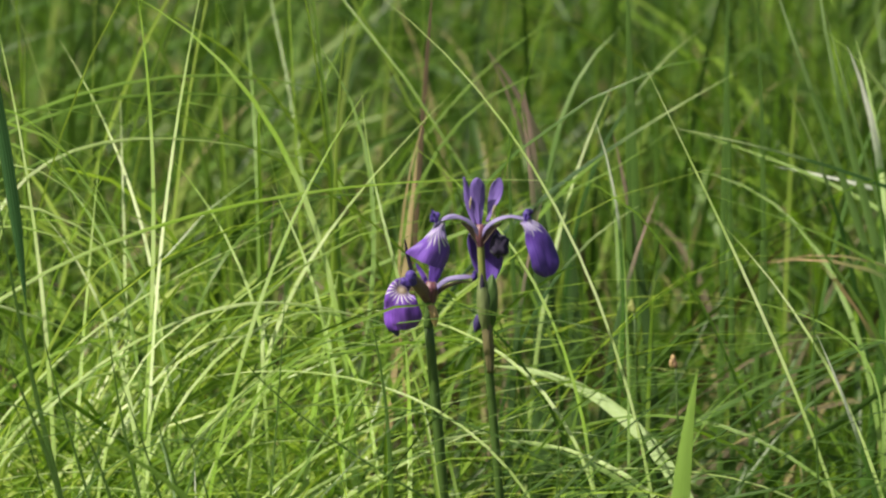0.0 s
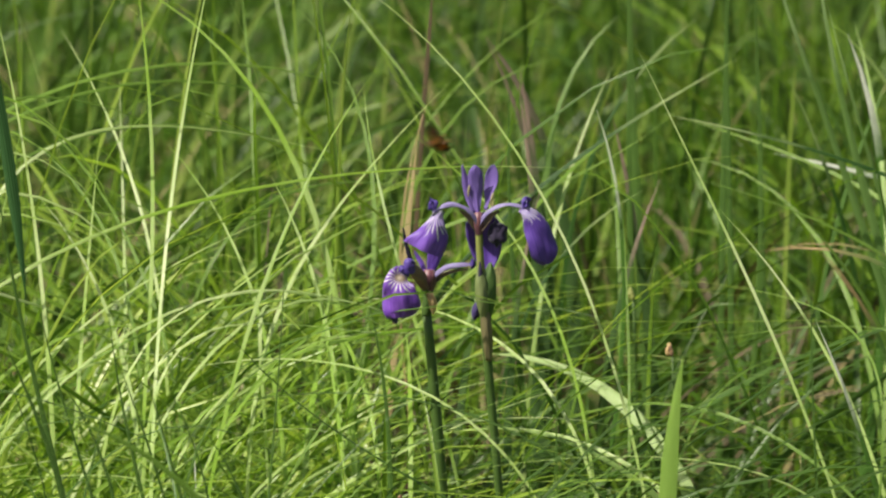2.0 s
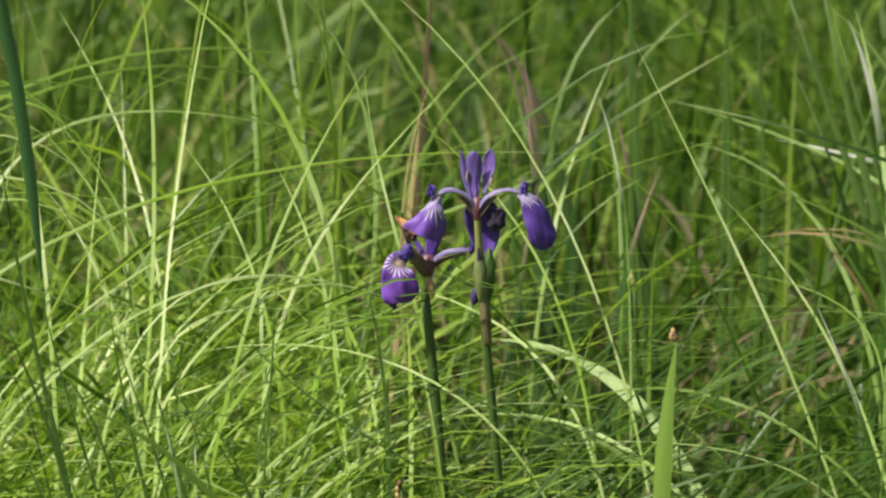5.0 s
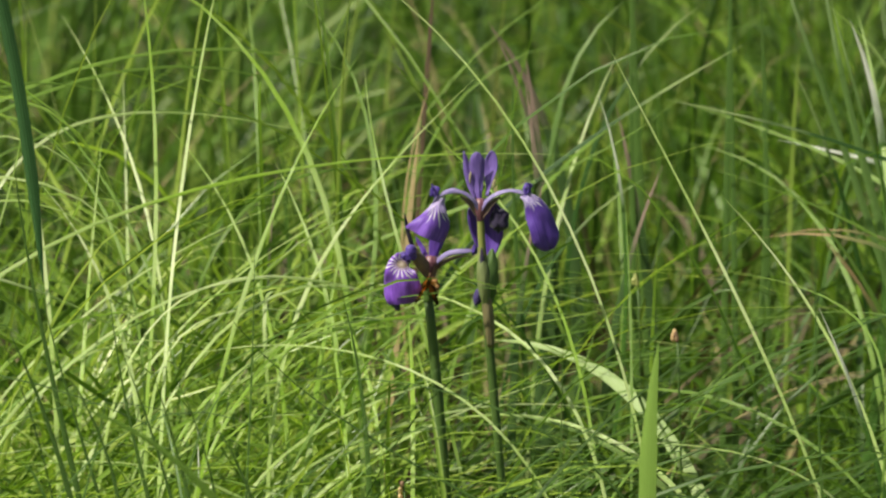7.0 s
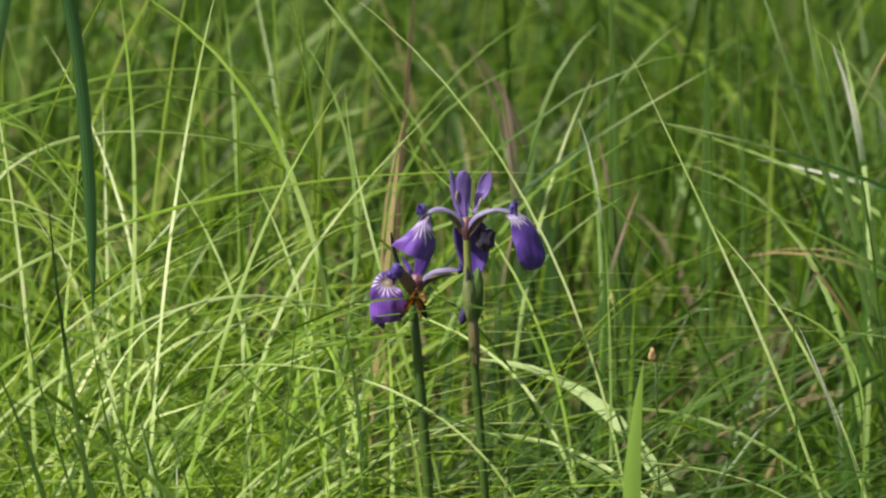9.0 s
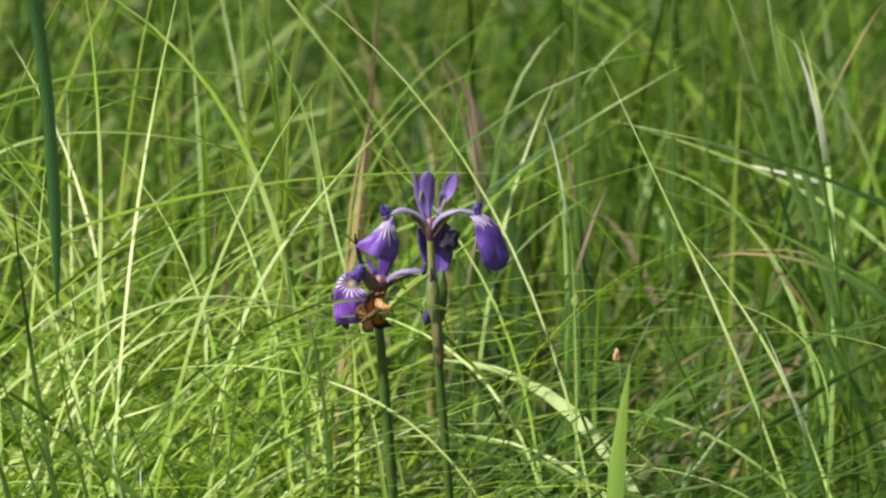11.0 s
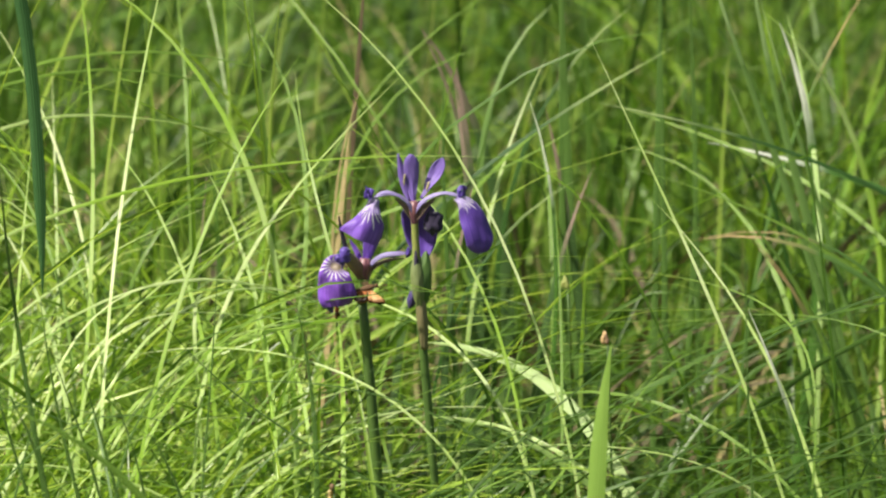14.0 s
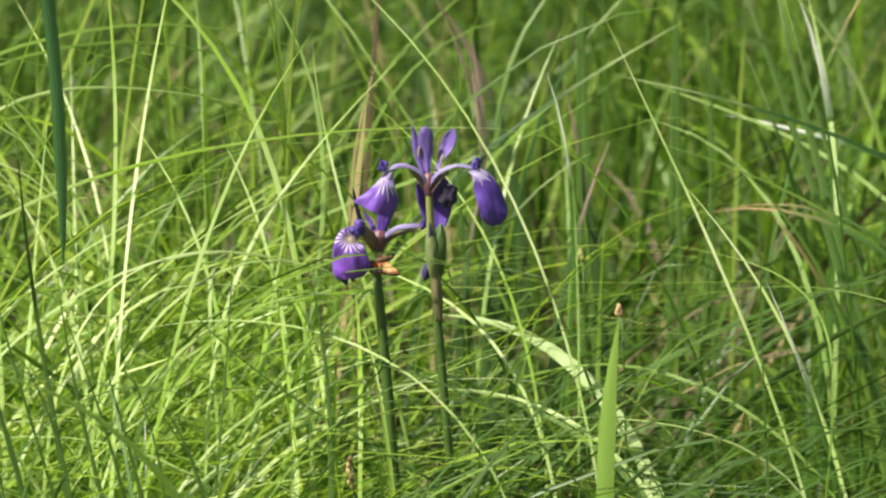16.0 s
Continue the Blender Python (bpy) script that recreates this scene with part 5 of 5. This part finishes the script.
# ---- butterflies ----
def outline_wing(name, pts, root, zc):
    """A thin wing from a rounded outline, with its rim marked for the dark border."""
    n = len(pts)
    fine = []
    for i in range(n):
        p0, p1, p2, p3 = (np.array(pts[(i + k - 1) % n]) for k in range(4))
        for s in np.linspace(0, 1, 5)[:-1]:
            fine.append(0.5 * (2 * p1 + (p2 - p0) * s + (2 * p0 - 5 * p1 + 4 * p2 - p3) * s * s + (3 * p1 - p0 - 3 * p2 + p3) * s ** 3))
    m = len(fine)
    root = np.array(root)
    v, uv = [], []
    rings = (0.04, 0.3, 0.6, 0.85, 1.0)
    for k in rings:
        for i, q in enumerate(fine):
            xy = root + (q - root) * k
            v.append((xy[0], xy[1], zc + 0.0006 * math.sin(i * 1.3) * k))
            uv.append((i / m, k))
    me = mesh(name, v, grid_faces(len(rings), m, True), WING_TOP, uv)
    me.materials.append(WING)
    if me.polygons[0].normal.z < 0:
        me.flip_normals()
    return me


def build_rush(root, top, bend, label, spike, seed_material=None):
    """A thin stalk with a small dry seed cluster at its end."""
    e = tagged(new("rush"), label, "grass", "seed heads in the grass")
    e.empty_display_size = 0.03
    e.location = root
    t = np.subtract(top, root)
    part("stalk", tube("stalk", [(0, 0, -0.005), tuple(t * 0.35), tuple(t * 0.7 + np.array(bend)), tuple(t)], [0.001, 0.0009, 0.0006], STEM, 6, 14), e)
    rng = random.Random(7)
    for k in range(7 if spike else 6):
        d = np.array([rng.uniform(-1, 1), rng.uniform(-1, 1), rng.uniform(-0.6, 0.8)]) * (0.0022 if spike else 0.003)
        c = t + d + np.array([0.0, 0.0, -0.003 * k if spike else 0.0])
        part("seed", blob("seed", c, (0.0014, 0.0014, 0.0022), seed_material or (TAN if k % 3 else SEED), k, 0.3), e)
    SWAYS.append((e, drift(root[0] * 60, 0.15)))
    return e


build_rush((0.148, 0.100, 0), (0.1423, 0.1000, 0.4663), (0.004, 0, 0), 'thin rush with a small tan seed cluster', False)
build_rush((-0.008, -0.050, 0), (-0.0258, -0.0500, 0.4025), (0.004, 0, 0), 'dry brown sedge seed spike low in the grass', True)
build_rush((0.126, 0.300, 0), (0.1200, 0.3000, 0.4655), (0.004, 0, 0), 'slender stalk with a pale green pod', False, OVARY)


def build_skipper(label):
    e = tagged(new("butterfly"), label, "butterfly", "orange skippers on the irises")
    e.empty_display_size = 0.02
    e.scale = (0.88, 0.88, 0.88)
    body = part("body", tube("body", [(0, -0.009, 0), (0, -0.003, 0.0006), (0, 0.002, 0.0008), (0, 0.006, 0)], [0.0006, 0.0014, 0.0018, 0.0022, 0.0021, 0.0012], FUR, 10, 16), e, "furry brown body")
    part("head", blob("head", (0, 0.0072, 0), (0.0017, 0.0014, 0.0015), FUR, 1, 0.15), e)
    for sg in (-1, 1):
        part("antenna", tube("antenna", [(0.0006 * sg, 0.008, 0.0008), (0.002 * sg, 0.0105, 0.002), (0.0035 * sg, 0.0125, 0.003), (0.0052 * sg, 0.0145, 0.0035)], [0.0002, 0.0002, 0.0002, 0.0005], FUR, 6, 8), e, "clubbed antenna")
    wings = []
    for sg in (-1, 1):
        fore = [(0, 0.001), (0.006 * sg, 0.006), (0.0125 * sg, 0.0105), (0.0145 * sg, 0.0095), (0.0125 * sg, 0.003), (0.0095 * sg, -0.001), (0.004 * sg, -0.0015)]
        hind = [(0, -0.001), (0.005 * sg, 0.0005), (0.0095 * sg, -0.001), (0.0105 * sg, -0.005), (0.0075 * sg, -0.0095), (0.003 * sg, -0.009), (0.0005 * sg, -0.005)]
        w1 = part("fore_wing", outline_wing("fore_wing", fore, (0, 0.001), 0.0004), e, "orange fore wing with dark brown border", 0.0002)
        w1.modifiers["thickness"].material_offset = 1
        w2 = part("hind_wing", outline_wing("hind_wing", hind, (0, -0.001), 0.0), e, "orange hind wing with dark brown border", 0.0002)
        w2.modifiers["thickness"].material_offset = 1
        wings += [(w1, sg, 1.0), (w2, sg, 0.97)]
    return e, wings


SKIPPER, SKIPPER_WINGS = build_skipper("small orange skipper butterfly feeding at the iris")
SKIPPER_2, SKIPPER_2_WINGS = build_skipper("orange skipper butterfly hanging under an iris petal")



def perch(place, head, back):
    """A pose at a place, the head towards one way and the back towards another."""
    y = Vector(head).normalized()
    z = Vector(back)
    z = (z - y * z.dot(y)).normalized()
    return Matrix.Translation(place) @ Matrix((y.cross(z), y, z)).transposed().to_4x4()


IRIS_SWAY = [
    (0, 0.000),
    (0.5, -0.028),
    (1, -0.027),
    (1.5, -0.083),
    (2, -0.055),
    (2.5, -0.081),
    (3, -0.110),
    (3.5, -0.055),
    (4, -0.055),
    (6.5, -0.569),
    (7, -0.163),
    (7.5, -0.108),
    (8, 0.299),
    (8.5, 0.218),
    (9, 0.299),
    (11.5, 0.243),
    (12, 0.218),
    (12.5, 0.216),
    (13, 0.190),
    (13.5, 0.163),
    (14, 0.083),
    (14.5, -0.025),
    (15, -0.027),
    (15.5, -0.055),
    (16, -0.025),
]
FLUTTER = [(0, -3.6), (0.5, 0.0), (1, -2.1), (2, -9.3), (3, -12.9), (4, -8.6), (6.5, -12.9), (7, -12.9), (7.5, -20.1), (8, -5.0), (8.5, -2.1), (9, 0.7), (11.5, 4.3), (12.5, 7.9), (13.5, 10.0), (14.5, 7.9), (16, 4.3)]
PATH_1 = [
    (0, perch((0.0301, 0.2500, 0.7598), (-0.6, -0.2, 0.3), (0, -0.3, 1))),
    (1.6, perch((0.0295, 0.2000, 0.6473), (-0.6, -0.2, 0.3), (0, -0.3, 1))),
    (1.8, perch((0.0257, 0.0500, 0.5958), (-0.6, -0.2, 0.3), (0, -0.3, 1))),
    (1.9, perch((0.0206, 0.0000, 0.6159), (-0.6, -0.2, 0.3), (0, -0.3, 1))),
    (2, perch((-0.0046, -0.0300, 0.6130), (-0.6, -0.2, 0.3), (0, -0.3, 1))),
    (2.1, perch((-0.0342, -0.0500, 0.5955), (-0.6, -0.2, 0.3), (0, -0.3, 1))),
    (2.2, perch((-0.0528, -0.0500, 0.5727), (-0.6, -0.2, 0.3), (0, -0.3, 1))),
    (2.3, perch((-0.0448, -0.0500, 0.5527), (-0.6, -0.2, 0.3), (0, -0.3, 1))),
    (2.4, perch((-0.0363, -0.0400, 0.5456), (-0.3, 0.2, 0.6), (-0.3, -0.3, 0.7))),
    (2.5, perch((-0.0306, -0.0400, 0.5488), (-0.1, 0.3, 0.8), (-0.7, -0.3, 0.4))),
    (2.7, perch((-0.0205, -0.0200, 0.5628), (-0.3, 0.1, 0.9), (-0.9, -0.3, 0.1))),
    (2.9, perch((-0.0185, -0.0050, 0.5592), (-0.4, 0.55, 0.75), (-0.85, 0.1, -0.4))),
    (3.5, perch((-0.0168, 0.0000, 0.5586), (-0.4, 0.55, 0.75), (-0.85, 0.1, -0.4))),
    (3.8, perch((-0.0158, 0.0000, 0.5556), (-0.3, 0.6, 0.78), (-0.88, 0.2, -0.25))),
    (4.2, perch((-0.0153, 0.0000, 0.5523), (-0.2, 0.6, 0.8), (-0.9, 0.25, -0.1))),
    (5.2, perch((-0.0157, 0.0000, 0.5514), (-0.2, 0.6, 0.8), (-0.9, 0.25, -0.1))),
    (6.3, perch((-0.0165, 0.0020, 0.5505), (-0.2, 0.6, 0.8), (-0.9, 0.25, -0.1))),
    (6.5, perch((-0.0157, 0.0040, 0.5482), (-0.2, 0.6, 0.8), (-0.9, 0.25, -0.1))),
    (6.7, perch((-0.0141, 0.0080, 0.5485), (-0.1, 0.1, 1), (-1, -0.2, 0))),
    (6.9, perch((-0.0125, 0.0120, 0.5419), (0.3, 0.2, 0.8), (-0.4, -0.4, -0.2))),
    (7, perch((-0.0107, 0.0040, 0.5165), (-0.2, 0.6, -0.75), (0.1, -0.75, -0.5))),
    (7.2, perch((-0.0138, 0.0020, 0.5189), (-0.2, 0.6, -0.75), (0.1, -0.75, -0.5))),
    (7.6, perch((-0.0075, 0.0020, 0.5199), (-0.2, 0.6, -0.75), (0.1, -0.75, -0.5))),
    (8, perch((-0.0094, 0.0020, 0.5216), (-0.2, 0.6, -0.75), (0.1, -0.75, -0.5))),
    (8.4, perch((-0.0114, 0.0020, 0.5216), (-0.2, 0.6, -0.75), (0.1, -0.75, -0.5))),
    (9, perch((-0.0057, 0.0030, 0.5197), (-0.2, 0.6, -0.75), (0.1, -0.75, -0.5))),
    (11.4, perch((-0.0099, 0.0120, 0.5194), (0.95, 0.05, 0.2), (0.1, -0.6, -0.8))),
    (12, perch((-0.0070, 0.0120, 0.5182), (0.95, 0.05, 0.2), (0.1, -0.6, -0.8))),
    (12.5, perch((-0.0068, 0.0120, 0.5153), (0.95, 0.05, 0.2), (0.1, -0.6, -0.8))),
    (13, perch((-0.0061, 0.0120, 0.5149), (0.95, 0.05, 0.2), (0.1, -0.6, -0.8))),
    (13.5, perch((-0.0065, 0.0120, 0.5141), (0.95, 0.05, 0.2), (0.1, -0.6, -0.8))),
    (14, perch((-0.0058, 0.0120, 0.5133), (0.95, 0.05, 0.2), (0.1, -0.6, -0.8))),
    (14.5, perch((-0.0054, 0.0120, 0.5130), (0.95, 0.05, 0.2), (0.1, -0.6, -0.8))),
    (15, perch((-0.0061, 0.0120, 0.5115), (0.95, 0.05, 0.2), (0.1, -0.6, -0.8))),
    (15.5, perch((-0.0067, 0.0120, 0.5128), (0.95, 0.05, 0.2), (0.1, -0.6, -0.8))),
    (16, perch((-0.0067, 0.0120, 0.5137), (0.95, 0.05, 0.2), (0.1, -0.6, -0.8))),
]
PATH_2 = [
    (0, perch((-0.4486, 0.2000, 0.5693), (0.9, 0, 0.2), (0, -0.3, 1))),
    (9.4, perch((-0.3996, 0.1000, 0.5397), (0.9, 0, 0.2), (0, -0.3, 1))),
    (10.2, perch((-0.2091, 0.0000, 0.5706), (0.9, 0, 0.2), (0, -0.3, 1))),
    (10.9, perch((-0.0185, -0.0300, 0.5139), (0.8, 0.3, 0.5), (0.3, -0.6, 0.4))),
    (11.1, perch((-0.0085, -0.0200, 0.5139), (0.6, 0.5, 0.3), (0.5, -0.6, -0.4))),
    (11.3, perch((-0.0085, -0.0050, 0.5206), (0.6, 0.5, 0.3), (0.4, -0.3, -0.9))),
    (11.45, perch((-0.0080, -0.0050, 0.5185), (0.5, 0.5, 0.3), (0.35, -0.3, -0.9))),
    (11.7, perch((-0.0164, 0.0150, 0.5022), (-0.7, 0.6, 0), (0.2, -0.45, -0.85))),
    (12, perch((-0.0176, 0.0200, 0.4989), (-0.7, 0.6, 0), (0.2, -0.45, -0.85))),
    (12.5, perch((-0.0208, 0.0200, 0.4973), (-0.7, 0.6, 0), (0.2, -0.45, -0.85))),
    (12.8, perch((-0.0211, 0.0200, 0.4967), (-0.7, 0.6, 0.2), (0, -0.45, -0.9))),
    (13.1, perch((-0.0218, 0.0200, 0.4960), (-0.7, 0.6, 0.2), (0, -0.45, -0.9))),
    (13.4, perch((-0.0232, 0.0200, 0.4975), (-0.7, 0.6, 0), (0.2, -0.45, -0.85))),
    (13.7, perch((-0.0241, 0.0220, 0.5030), (-0.3, 0.95, 0), (0.05, -0.1, -1))),
    (14, perch((-0.0242, 0.0240, 0.5035), (-0.1, 1, 0), (0.1, 0, -1))),
    (14.3, perch((-0.0222, 0.0300, 0.5060), (-0.1, 1, 0.1), (0.1, 0.1, -1))),
    (14.6, perch((-0.0228, 0.0300, 0.5051), (-0.1, 1, 0.1), (0.1, 0.1, -1))),
    (15, perch((-0.0246, 0.0300, 0.5048), (-0.1, 1, 0.1), (0.1, 0.1, -1))),
    (15.5, perch((-0.0248, 0.0300, 0.5058), (-0.1, 1, 0.1), (0.1, 0.1, -1))),
    (16, perch((-0.0244, 0.0300, 0.5070), (-0.1, 1, 0.1), (0.1, 0.1, -1))),
]


def flap(rest, spans, more=(), end=16.0):
    """Rows of seconds and wing lift: beating within the spans, at rest outside them."""
    rows = [(0.0, rest(0.0))]
    for a, b in spans:
        rows.append((round(a - 0.1, 2), rest(a - 0.1)))
        k, t = 0, a
        while t <= b + 1e-6:
            rows.append((round(t, 2), 55 if k % 2 else -5))
            k, t = k + 1, t + 0.1
        rows.append((round(b + 0.1, 2), rest(b + 0.1)))
    rows += [(t, rest(t)) for t in more] + [(end, rest(end))]
    return rows


def motions():
    for ob in (IRIS_HIGH, IRIS_LOW):
        base = ob.location.copy()
        walk(ob, [(t, Matrix.Translation(base) @ pose(0, 0, 0, 0, a, 0)) for t, a in IRIS_SWAY])
    for ob, foot in LOOSE:
        walk(ob, [(t, Matrix.Translation(foot) @ pose(0, 0, 0, 0, a, 0) @ Matrix.Translation(-foot)) for t, a in FLUTTER])
    for ob, rows in SWAYS:
        base = ob.location.copy()
        walk(ob, [(t, Matrix.Translation(base) @ pose(0, 0, 0, 0, a, 0)) for t, a in rows])
    walk(SKIPPER, PATH_1)
    walk(SKIPPER_2, PATH_2)
    for wings, rows in ((SKIPPER_WINGS, flap(lambda t: 84 if t < 6.7 or t > 10 else 48, [(1.7, 2.7), (6.9, 7.5)], (9.3, 11.0))),
                        (SKIPPER_2_WINGS, flap(lambda t: 87, [(9.6, 11.4)]))):
        for w, sg, k in wings:
            walk(w, [(t, pose(0, 0, 0, 0, -sg * a * k, 0)) for t, a in rows])


motions()
